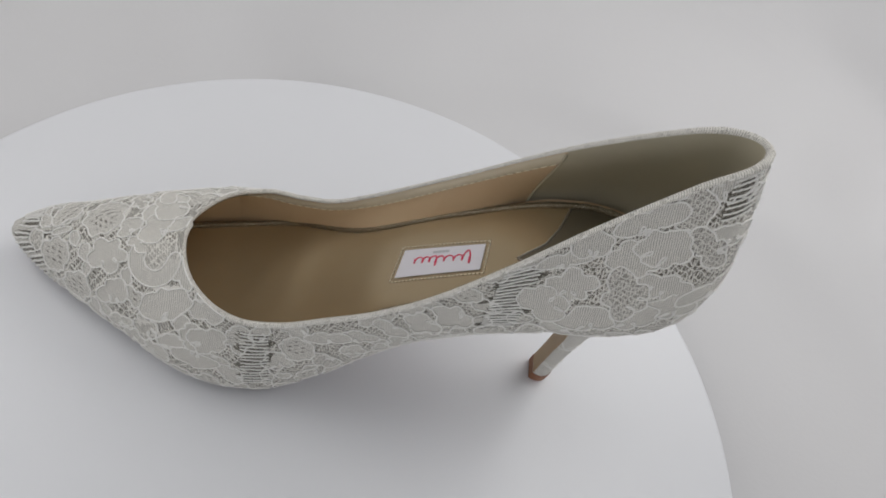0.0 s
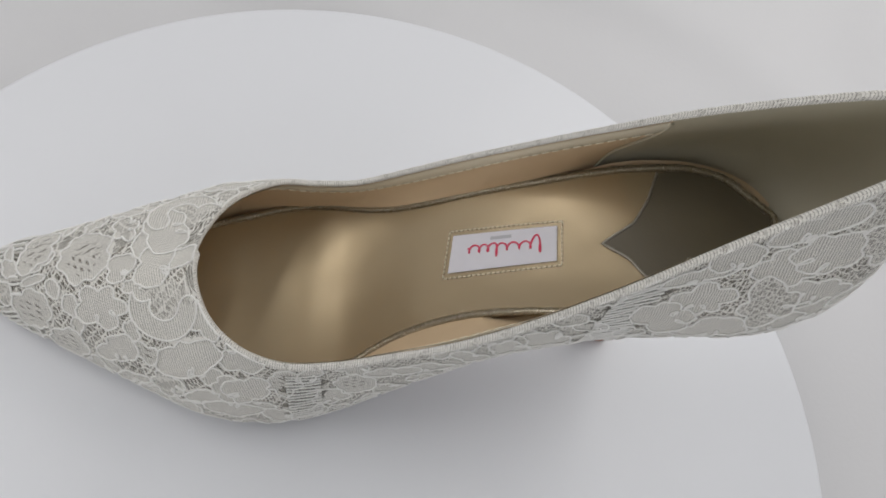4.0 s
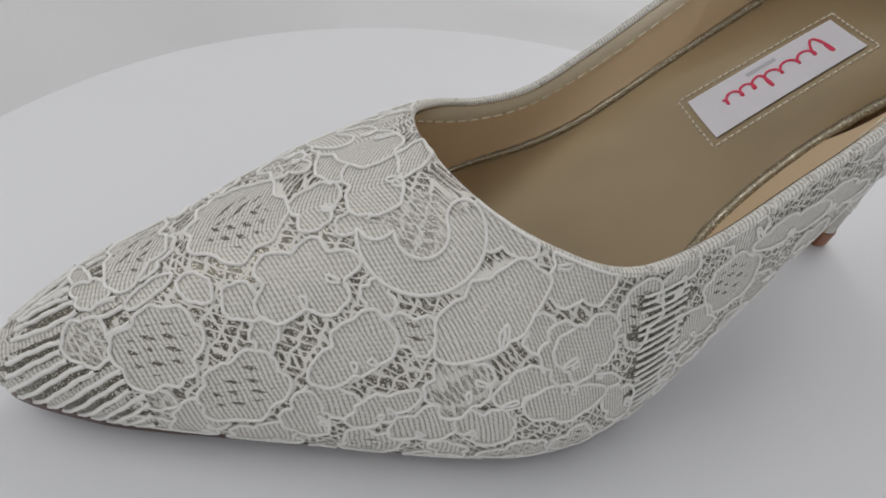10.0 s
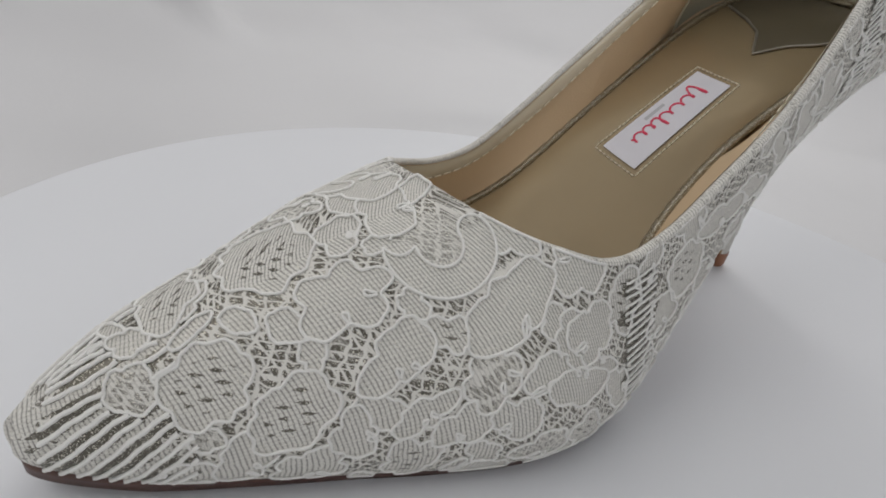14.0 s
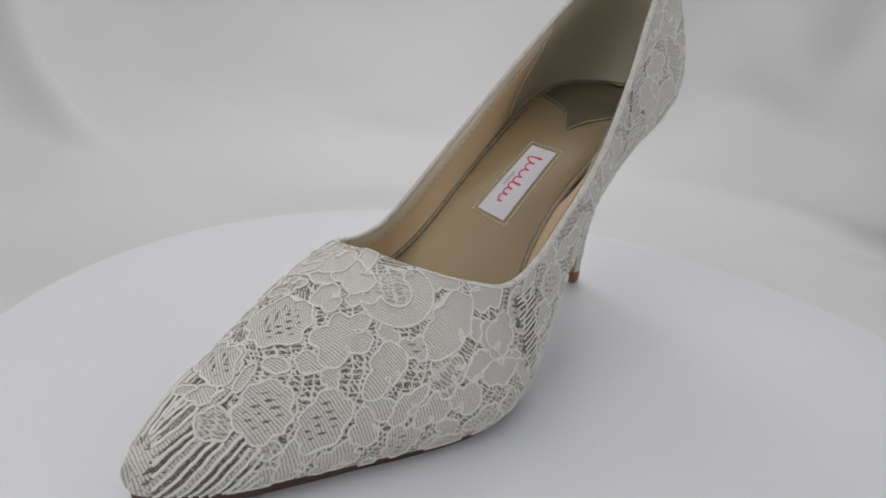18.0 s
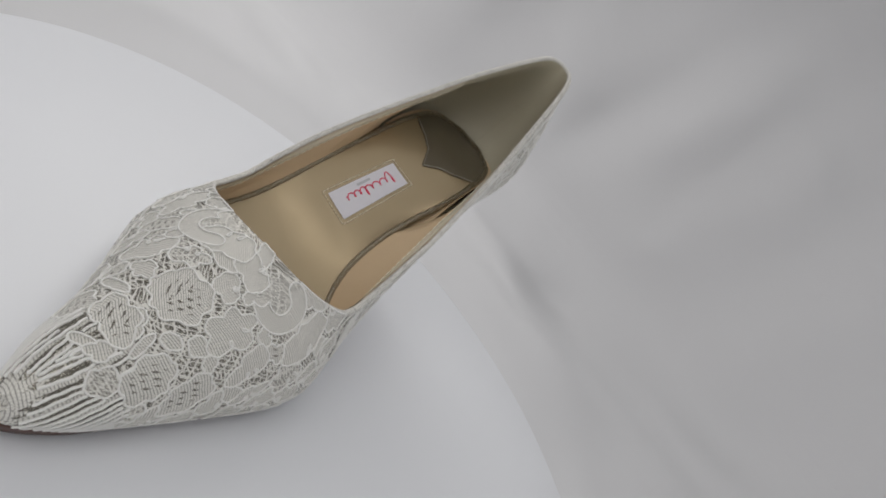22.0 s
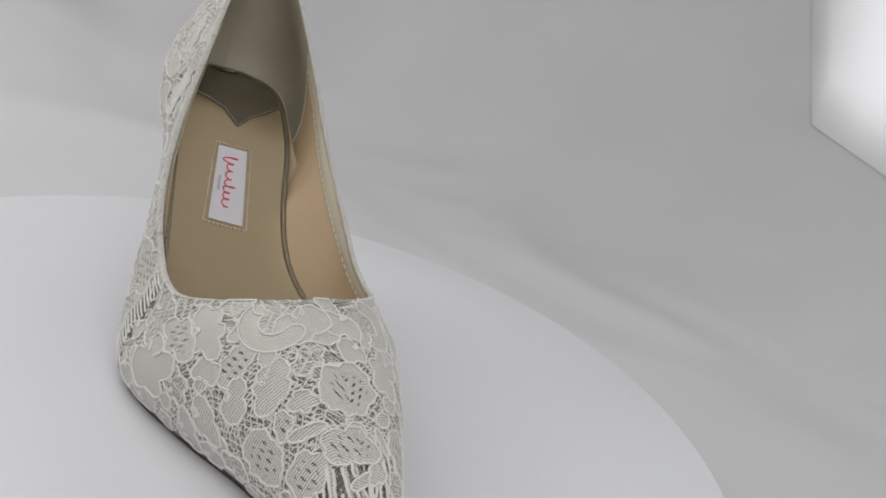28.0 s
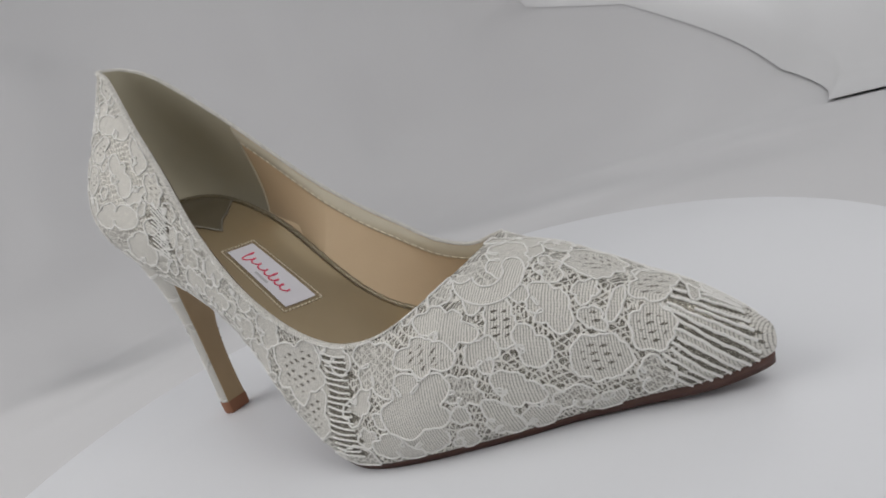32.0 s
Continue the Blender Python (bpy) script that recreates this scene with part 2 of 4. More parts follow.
turntable = tagged(new("display_turntable"), "round white plastic display disc under the shoe", "turntable")
lathe("platter", [(1e-5, 0), (0.06, 0), (DISC_R - 0.0022, 0), (DISC_R - 0.0007, -0.0005), (DISC_R, -0.002), (DISC_R, -0.008), (DISC_R - 0.001, -0.009), (1e-5, -0.009)], DISC, DISC_X, DISC_Y, 192, turntable)
lathe("turntable_base", [(1e-5, -0.009), (0.12, -0.009), (0.125, FLOOR_Z + 0.0005), (1e-5, FLOOR_Z + 0.0005)], DISC, DISC_X, DISC_Y, 96, turntable)


# the cloth: flat under the disc, rising in a soft curve to walls all round
def cloth_place(A, run, inset=0.0):
    flat, bend = 0.55, 0.22
    th = np.clip((run - flat) / bend, 0, math.pi / 2)
    r = np.where(run < flat, run, flat + bend * np.sin(th))
    z = np.where(run < flat, 0, bend * (1 - np.cos(th)) + np.clip(run - flat - bend * math.pi / 2, 0, None))
    up = np.clip(z / 0.25, 0, 1)
    fold = 0.010 * np.sin(A * 11 + 1.2 * np.sin(A * 4)) + 0.006 * np.sin(A * 27 + 3 * z) + 0.012 * np.sin(A * 3 + 5 * z)
    fold = fold + 0.005 * np.sin(A * 19 + 9 * z + 2 * np.sin(A * 7))
    zz = z + 0.0015 * (1 - up) * np.sin(r * 25 + A * 3) * np.clip((r - 0.2) / 0.2, 0, 1)
    ridge = np.exp(-(((A - radians(83)) / radians(2.2)) ** 2)) * np.clip((run - 0.42) / 0.16, 0, 1)
    zz = zz + 0.030 * ridge * np.cos(th)
    r = r + fold * up - 0.045 * ridge * np.sin(th) - inset * np.sin(th)
    return np.stack([r * np.cos(A), r * np.sin(A), FLOOR_Z + zz + inset * np.cos(th)], -1)


ALL_ROUND, RUN = np.meshgrid(np.radians(np.linspace(-180, 180, 420)), np.linspace(0, 1.995, 90), indexing="ij")
back = add_mesh("backdrop", cloth_place(ALL_ROUND, RUN).reshape(-1, 3), grid_faces(420, 90), CLOTH)
tagged(back, "soft white cloth backdrop with faint folds", "backdrop", kind="structure")

# a second sheet hung over it, hemmed along its slanting lower edge
def height_to_run(z):
    rise = z - FLOOR_Z
    return np.where(rise < 0.22, 0.55 + 0.22 * np.arccos(np.clip(1 - rise / 0.22, -1, 1)), 0.55 + 0.22 * math.pi / 2 + rise - 0.22)


# daylight on the sheet is put into its material as emission, stronger higher up
GLOW = mottled("glowing_sheet", (0.66, 0.66, 0.665), (0.72, 0.72, 0.725), 0.9, 4.0, 0.15, 400.0)
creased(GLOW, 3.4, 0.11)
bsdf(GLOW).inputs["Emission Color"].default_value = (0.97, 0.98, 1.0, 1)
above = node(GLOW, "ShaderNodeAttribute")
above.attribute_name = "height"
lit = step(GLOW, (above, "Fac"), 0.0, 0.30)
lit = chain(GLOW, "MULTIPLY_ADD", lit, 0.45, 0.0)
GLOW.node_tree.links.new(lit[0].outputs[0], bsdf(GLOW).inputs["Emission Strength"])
AROUND, RISE = np.meshgrid(np.linspace(66, 140, 160), np.linspace(0, 1, 60) ** 1.5, indexing="ij")
HEM = height_to_run(np.interp(AROUND, [66, 69, 72, 82, 96, 102], [0.40, 0.30, 0.205, 0.155, 0.01, FLOOR_Z]))
fold = 0.003 + 0.009 * np.clip(RISE / 0.1, 0, 1) + 0.003 * np.sin(np.radians(AROUND) * 40) * np.clip(RISE / 0.2, 0, 1)
sheet = cloth_place(-np.radians(AROUND), HEM + 0.62 * RISE, fold)
# the put-in glow is weakened towards the sheet's side and hem
glow_fade = np.clip((AROUND - 66) / 10, 0, 1) * np.clip(0.35 + RISE / 0.15, 0, 1)
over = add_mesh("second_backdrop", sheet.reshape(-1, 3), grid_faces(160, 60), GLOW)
over.data.attributes.new("height", "FLOAT", "POINT").data.foreach_set("value", (sheet[..., 2] * glow_fade).astype(np.float32).ravel())
tagged(over, "second white cloth sheet with a slanting hem, its daylight glow put in as emission", "backdrop", kind="structure")


# ---- the shoe ----
# Stations from the heel's back to the toe, first along the inner side, then along the outer side.
FOOT_A = [(0.094, 0.033, 0.087), (0.0895, 0.018, 0.0862), (0.076, 0.0105, 0.081), (0.055, 0.0105, 0.070), (0.038, 0.0105, 0.0585), (0.020, 0.009, 0.045), (0.0065, 0.006, 0.032), (-0.006, 0.003, 0.0165), (-0.022, -0.002, 0.0045), (-0.036, -0.0055, 0.0025), (-0.050, -0.0055, 0.0025), (-0.061, -0.003, 0.0025), (-0.072, 0.001, 0.0025), (-0.086, 0.0065, 0.003), (-0.104, 0.0135, 0.004), (-0.1215, 0.0209, 0.0055), (-0.1340, 0.0300, 0.0078)]
FOOT_B = [(0.0895, 0.048, 0.0862), (0.076, 0.0565, 0.081), (0.055, 0.0605, 0.070), (0.038, 0.0600, 0.0585), (0.020, 0.062, 0.045), (0.0065, 0.0655, 0.032), (-0.006, 0.070, 0.0165), (-0.022, 0.0735, 0.0045), (-0.036, 0.0735, 0.0025), (-0.050, 0.069, 0.0025), (-0.061, 0.064, 0.0025), (-0.072, 0.0585, 0.0025), (-0.086, 0.051, 0.003), (-0.104, 0.0435, 0.004), (-0.1215, 0.0381, 0.0055)]
TOP_A = [(0.0856, 0.0280, 0.1526), (0.0812, 0.0210, 0.1506), (0.0695, 0.0168, 0.1422), (0.051, 0.0117, 0.1214), (0.036, 0.0075, 0.102), (0.019, 0.0039, 0.0814), (0.004, 0.0017, 0.0675), (-0.011, 0.0007, 0.0565), (-0.0255, 0.0, 0.0465), (-0.0400, 0.0003, 0.0422), (-0.0530, 0.0045, 0.0448), (-0.0625, 0.0145, 0.0475), (-0.0663, 0.0300, 0.0486)]
TOP_B = [(0.0812, 0.0344, 0.1510), (0.0708, 0.0383, 0.1447), (0.0526, 0.0476, 0.1228), (0.0380, 0.054, 0.1035), (0.0225, 0.0612, 0.081), (0.0065, 0.066, 0.0615), (-0.008, 0.0675, 0.0475), (-0.0215, 0.067, 0.0385), (-0.0345, 0.0663, 0.0357), (-0.048, 0.063, 0.0378), (-0.0605, 0.0495, 0.0440)]
RIDGE = [(-0.0663, 0.0300, 0.0486), (-0.081, 0.0298, 0.0440), (-0.101, 0.0302, 0.0350), (-0.120, 0.0306, 0.0262), (-0.1346, 0.0303, 0.0150)]
LEAN = [66, 70, 76, 79, 81, 83, 84, 85, 85, 78, 55, 28, 8, 4, 3, 6, 20]
SPAN = 16


def loop_foot(s):
    return spline(FOOT_A + FOOT_B[::-1], s, True)


def top_line(s):
    """s from 0 (heel) to 16 (toe) on the inner side, back to 32 on the outer."""
    half = np.where(s <= SPAN, s, 2 * SPAN - s)
    rim = spline(TOP_A + TOP_B[::-1], np.where(s <= SPAN, np.minimum(s, 12), np.maximum(s - 8, 12)), True)
    crest = spline(RIDGE, np.clip(half - 12, 0, 4))
    return np.where((half > 12)[:, None], crest, rim)


def upper(s, v, inset=0.0):
    """Points of the upper: s round the shoe, v from the sole (0) to the top edge or crest (1)."""
    e = 0.02
    f, t = loop_foot(s), top_line(s)
    along = loop_foot((s + e) % 32) - loop_foot((s - e) % 32)
    out = unit(np.stack([along[:, 1], -along[:, 0], 0 * s], -1)) * -1.0
    half = np.where(s <= SPAN, s, 2 * SPAN - s)
    lean = np.radians(np.interp(half, range(17), LEAN))[:, None]
    h = np.linalg.norm(t - f, axis=1)[:, None]
    up = np.array([[0, 0, 1.0]])
    # the way in to the top edge, square to the crest where there is one
    inward = unit((t - f) * [1, 1, 0] + 1e-9)
    w = np.clip((half - 9) / 3, 0, 1)[:, None]
    inward = unit(-out * (1 - w) + inward * w)
    swell = np.interp(half, [0, 2, 5, 8, 10, 12, 14, 16], [0.66, 0.54, 0.36, 0.36, 0.42, 0.42, 0.45, 0.45])[:, None]
    reach = np.interp(half, [0, 2, 8, 10, 12, 14, 16], [0.36, 0.34, 0.33, 0.42, 0.55, 0.50, 0.45])[:, None]
    swell = swell + (0.16 * np.exp(-(((s - 1.3) / 1.2) ** 2)))[:, None]
    c1 = f + h * 0.36 * unit(up + out * swell * 1.6)
    c2 = t - h * reach * (up * np.sin(lean) + inward * np.cos(lean))
    v = v[None, :, None]
    p = [q[:, None] for q in (f, c1, c2, t)]
    return (1 - v) ** 3 * p[0] + 3 * (1 - v) ** 2 * v * p[1] + 3 * (1 - v) * v * v * p[2] + v**3 * p[3]


def normals(P, wrap=True):
    ds = np.roll(P, -1, 0) - np.roll(P, 1, 0) if wrap else np.gradient(P, axis=0)
    dv = np.gradient(P, axis=1)
    return unit(np.cross(dv, ds))


shoe = tagged(new("high_heeled_shoe"), "ivory lace pointed high-heeled court shoe on a white disc", "shoe")
NS, NV = 1100, 150
S = np.linspace(0, 32, NS, endpoint=False)
V = np.linspace(0, 1, NV)
OUTER = upper(S, V)
NORMAL = normals(OUTER)
if NORMAL[NS // 4, NV // 3, 1] > 0:
    NORMAL = -NORMAL


def run_from_toe(line):
    """Length in mm along a closed line, counted both ways from the toe."""
    d = np.linalg.norm(np.roll(line, -1, 0) - line, axis=1) * 1000
    c = np.r_[0, np.cumsum(d)[:-1]]
    toe = c[NS // 2]
    return np.abs(c - toe)


U = run_from_toe(OUTER[:, 0])[:, None] * (1 - V)[None] + run_from_toe(OUTER[:, -1])[:, None] * V[None]
VV = np.concatenate([np.zeros((NS, 1)), np.cumsum(np.linalg.norm(np.diff(OUTER, axis=1), axis=2), 1)], 1) * 1000
FILL, DOTS = np.zeros((NS, NV)), np.zeros((NS, NV))
HALF = np.where(S <= SPAN, S, 2 * SPAN - S)


def give_threads(ob, u, v, fill, dots):
    """The thread coordinates in mm, and where motifs lie."""
    me = ob.data
    layer = me.uv_layers.new(name="threads")
    idx = np.zeros(len(me.loops), dtype=np.int32)
    me.loops.foreach_get("vertex_index", idx)
    layer.data.foreach_set("uv", np.stack([u.ravel()[idx], v.ravel()[idx]], -1).astype(np.float32).ravel())
    for key, value in (("fill", fill), ("dots", dots)):
        me.attributes.new(key, "FLOAT", "POINT").data.foreach_set("value", value.astype(np.float32).ravel())


# Motifs: place round the shoe, height on the upper, half length and half width in mm, turn, lobes, kind
# (0 leaf or flower, 1 flower with eyelets, 2 crescent, 3 rows of wavy cords over open glitter, 4 loose weave)
VAMP_INNER = [
    (13.79, 0.99, 8.4, 7.0, 153, 9, 1), (14.34, 0.59, 6.6, 6.0, 6, 7, 1), (13.7, 0.4, 7.4, 5.4, 34, 6, 1), (12.19, 0.80, 9.4, 2.7, -97, 0, 2),
    (13.29, 0.73, 7.1, 5.5, 20, 5, 0), (12.83, 0.53, 7.2, 3.9, 49, 3, 0), (11.17, 0.72, 9.3, 5.3, 35, 6, 0), (9.72, 0.97, 6.5, 4.8, 179, 3, 0),
    (10.24, 0.74, 4.3, 3.3, 160, 4, 0), (9.63, 0.72, 6.6, 4.8, 2, 4, 0), (11.67, 0.46, 5.3, 4.9, 56, 4, 4), (10.56, 0.56, 5.5, 3.2, 13, 3, 0),
    (9.95, 0.5, 8.7, 3.4, 175, 2, 0),
]
VAMP_INNER_LOW = [
    (13.21, 0.29, 4.7, 3.6, 103, 3, 0), (12.97, 0.36, 4.6, 3.0, 151, 0, 0), (12.54, 0.34, 6.1, 2.6, 31, 4, 0), (12.01, 0.28, 6.4, 3.4, 38, 3, 0),
    (11.17, 0.34, 5.5, 3.9, 2, 3, 0), (12.68, 0.95, 6.9, 4.5, 56, 2, 0), (19.2, 0.93, 6.5, 4.6, 58, 0, 0), (12.19, 0.98, 5.1, 2.5, 32, 0, 0),
    (14.08, 0.79, 3.2, 1.8, 127, 0, 0), (14.43, 0.83, 3.6, 1.2, 21, 0, 0), (14.89, 0.91, 3.0, 2.2, 153, 3, 0), (14.52, 0.98, 4.6, 3.5, 179, 3, 1),
    (14.89, 0.67, 3.6, 3.4, 103, 2, 4),
]
VAMP_OUTER = [
    (19.78, 0.80, 9.4, 2.7, 115, 0, 2), (18.79, 0.64, 6.3, 4.9, 135, 5, 0), (19.17, 0.44, 6.5, 3.4, 135, 3, 0), (17.6, 0.55, 5.5, 5.2, 141, 6, 1),
    (18.33, 0.36, 6.7, 6.1, 147, 6, 1), (20.86, 0.74, 7.7, 4.9, 166, 5, 0), (20.01, 0.45, 4.3, 4.0, 133, 3, 0), (21.35, 0.7, 7.2, 4.8, 177, 4, 1),
    (22.37, 0.81, 7.7, 7.0, 163, 4, 4), (20.63, 0.37, 4.8, 3.9, 148, 5, 4), (21.73, 0.45, 9.1, 8.5, 31, 4, 0), (19.61, 0.26, 7.0, 3.9, 135, 3, 0),
    (19.11, 0.17, 4.6, 3.2, 124, 2, 0),
]
VAMP_OUTER_LOW = [
    (20.01, 0.13, 7.6, 3.6, 103, 3, 0), (21.7, 0.21, 6.1, 5.5, 48, 2, 0), (22.4, 0.17, 6.5, 4.2, 143, 3, 0), (19.46, 0.89, 8.5, 6.0, 134, 2, 0),
    (24.49, 0.69, 9.1, 8.0, 68, 5, 1), (24.41, 0.25, 11.7, 6.2, 51, 4, 1), (17.98, 0.69, 4.7, 1.6, 73, 0, 0), (17.48, 0.93, 8.3, 4.4, 69, 4, 1),
    (17.02, 0.96, 3.5, 1.3, 108, 0, 0), (18.79, 0.15, 5.6, 3.1, 152, 3, 4), (19.37, 0.08, 5.2, 3.6, 160, 3, 0),
]
QUARTER_INNER = [
    (2.88, 0.9, 5.7, 4.1, 49, 2, 0), (2.36, 0.91, 8.2, 3.6, 46, 3, 0), (1.86, 0.89, 5.6, 5.2, 118, 0, 4), (2.33, 0.72, 6.0, 5.3, 163, 4, 0),
    (2.04, 0.74, 6.8, 5.8, 5, 6, 0), (1.4, 0.7, 7.5, 3.9, 158, 3, 4), (2.24, 0.51, 8.5, 5.6, 130, 4, 4), (1.86, 0.55, 7.1, 4.0, 9, 5, 0),
    (2.91, 0.64, 6.3, 5.3, 37, 5, 0), (3.17, 0.53, 7.3, 6.2, 141, 4, 0), (2.53, 0.35, 9.5, 4.7, 40, 3, 0), (2.07, 0.36, 7.6, 4.7, 32, 4, 0),
    (1.6, 0.42, 8.2, 4.3, 9, 3, 0),
]
QUARTER_INNER_LOW = [
    (1.02, 0.48, 12.5, 3.5, 35, 3, 0), (3.17, 0.86, 7.0, 2.4, 42, 3, 0), (1.02, 0.74, 7.9, 3.1, 11, 3, 0), (2.79, 0.23, 6.3, 3.2, 148, 3, 0),
    (4.57, 0.63, 7.4, 4.6, 147, 4, 0), (5.03, 0.66, 7.0, 4.2, 146, 4, 0), (5.61, 0.71, 5.8, 3.0, 147, 3, 0), (7.53, 0.7, 6.3, 5.4, 143, 6, 1),
    (6.89, 0.78, 6.9, 2.9, 22, 3, 0), (6.25, 0.72, 5.5, 3.0, 14, 3, 0), (9.98, 0.69, 5.1, 4.5, 148, 4, 0), (9.45, 0.57, 5.3, 1.5, 163, 3, 0),
]
QUARTER_OUTER = [
    (29.5, 0.85, 12.5, 4.2, 158, 3, 0), (28.8, 0.85, 6.9, 3.9, 122, 3, 0), (28.31, 0.77, 6.3, 3.9, 119, 5, 1), (29.32, 0.62, 8.5, 3.9, 125, 4, 0),
    (29.41, 0.37, 12.5, 4.3, 163, 3, 0), (28.8, 0.26, 6.4, 5.9, 141, 3, 0), (27.4, 0.62, 6.2, 4.5, 135, 4, 4), (26.47, 0.9, 5.4, 4.4, 147, 4, 0),
    (25.75, 0.99, 5.0, 4.2, 127, 4, 0), (25.19, 0.83, 5.5, 3.9, 108, 4, 0), (25.92, 0.56, 4.5, 3.6, 110, 3, 0), (26.73, 0.47, 6.3, 3.9, 167, 4, 0),
]
# bands of wavy cords over open glitter: from and to round the shoe, from and to in height, gap in mm
STRIPES = [
    (3.45, 4.10, 0.30, 0.92, 1.5, 0.30), (0.75, 1.40, 0.82, 0.985, 1.7),
    (8.15, 8.85, 0.30, 0.90, 1.6), (23.15, 23.85, 0.12, 0.93, 1.7), (27.9, 28.45, 0.35, 0.85, 1.5),
]

FLAT, FLAT_N = OUTER.reshape(-1, 3), NORMAL.reshape(-1, 3)
EDGE = np.zeros((NS, NV), bool)
EDGE[:, 0] = True
EDGE[:, -1] = HALF <= 12
EDGE = EDGE.ravel()


def local_frame(i, j):
    c, n = OUTER[i, j], NORMAL[i, j]
    e1 = np.array([-1.0, 0, 0])
    e1 = unit(e1 - n * (n @ e1))
    return c, n, e1, np.cross(n, e1)


def outline(th, ra, rb, lobes, phase):
    r = 1 / np.sqrt((np.cos(th) / ra) ** 2 + (np.sin(th) / rb) ** 2)
    if lobes:
        warp = th + 0.30 * np.sin(th + phase * 4) + 0.12 * np.sin(2 * th + phase)
        r = r * (0.66 + 0.46 * np.abs(np.sin(lobes * warp / 2 + phase)) ** 0.55 if lobes < 6 else 0.86 + 0.19 * np.abs(np.sin(lobes * warp / 2 + phase)) ** 0.7)
    return r * (1 + 0.09 * np.sin(2 * th + phase * 5) + 0.05 * np.sin(5 * th + phase * 9) + 0.03 * np.sin(11 * th + phase * 3) + 0.024 * np.sin(19 * th + phase * 7))


def settle(points, near):
    """Lay points onto the upper."""
    q = FLAT[near]
    k = near[((points[:, None] - q[None]) ** 2).sum(-1).argmin(1)]
    d = points - FLAT[k]
    flat = FLAT[k] + d - FLAT_N[k] * (d * FLAT_N[k]).sum(1, keepdims=True)
    return np.where(EDGE[k][:, None], FLAT[k], flat), FLAT_N[k]


def tube(path, nor, radius, closed, sides=6):
    t = unit(np.roll(path, -1, 0) - np.roll(path, 1, 0)) if closed else unit(np.gradient(path, axis=0))
    side = unit(np.cross(t, nor))
    a = np.linspace(0, 2 * math.pi, sides, endpoint=False)
    ring = side[:, None] * np.cos(a)[None, :, None] + nor[:, None] * np.sin(a)[None, :, None]
    r = (radius * (1 + 0.12 * np.sin(np.arange(len(path)) * 2.1)))[:, None, None]
    return (path[:, None] + ring * r).reshape(-1, 3), grid_faces(len(path), sides, closed, True)


rng = np.random.default_rng(7)
motifs = []
OWNED = np.zeros(NS * NV, bool)


def covered(points, shape):
    """Which points lie within a motif already laid."""
    c, n, f1, f2, ra, rb, lobes, phase, kind = shape
    d = points - c
    x, y = d @ f1, d @ f2
    rad, th = np.hypot(x, y), np.arctan2(y, x)
    flat = np.abs(d @ n) < 0.008
    if kind == 2:
        return flat & (np.abs(rad - (ra - rb)) < rb * 0.97) & (np.abs(th) > 1.25)
    return flat & (rad < 0.985 * outline(th, ra, rb, lobes, phase))


def free_runs(path, closed, shapes):
    """The stretches of a cord that lie outside the motifs laid before."""
    free = np.ones(len(path), bool)
    for shape in shapes:
        free &= ~covered(path, shape)
    if free.all():
        return [(np.arange(len(path)), closed)]
    idx = np.arange(len(path))
    if closed and free[0] and free[-1]:
        first = int(np.where(~free)[0][-1]) + 1
        idx, free = np.roll(idx, -first), np.roll(free, -first)
    cuts = np.where(np.diff(free.astype(int)) != 0)[0] + 1
    return [(r, False) for r, ok in zip(np.split(idx, cuts), np.split(free, cuts)) if ok[0] and len(r) > 4]


def smooth_cord(path, nor, closed, radius):
    path = path + nor * 0.0002
    for _ in range(4):
        mid_p = (np.roll(path, 1, 0) + np.roll(path, -1, 0)) / 2
        if not closed:
            mid_p[0], mid_p[-1] = path[0], path[-1]
        path = 0.5 * path + 0.5 * mid_p
    return tube(path, unit(nor), radius, closed)


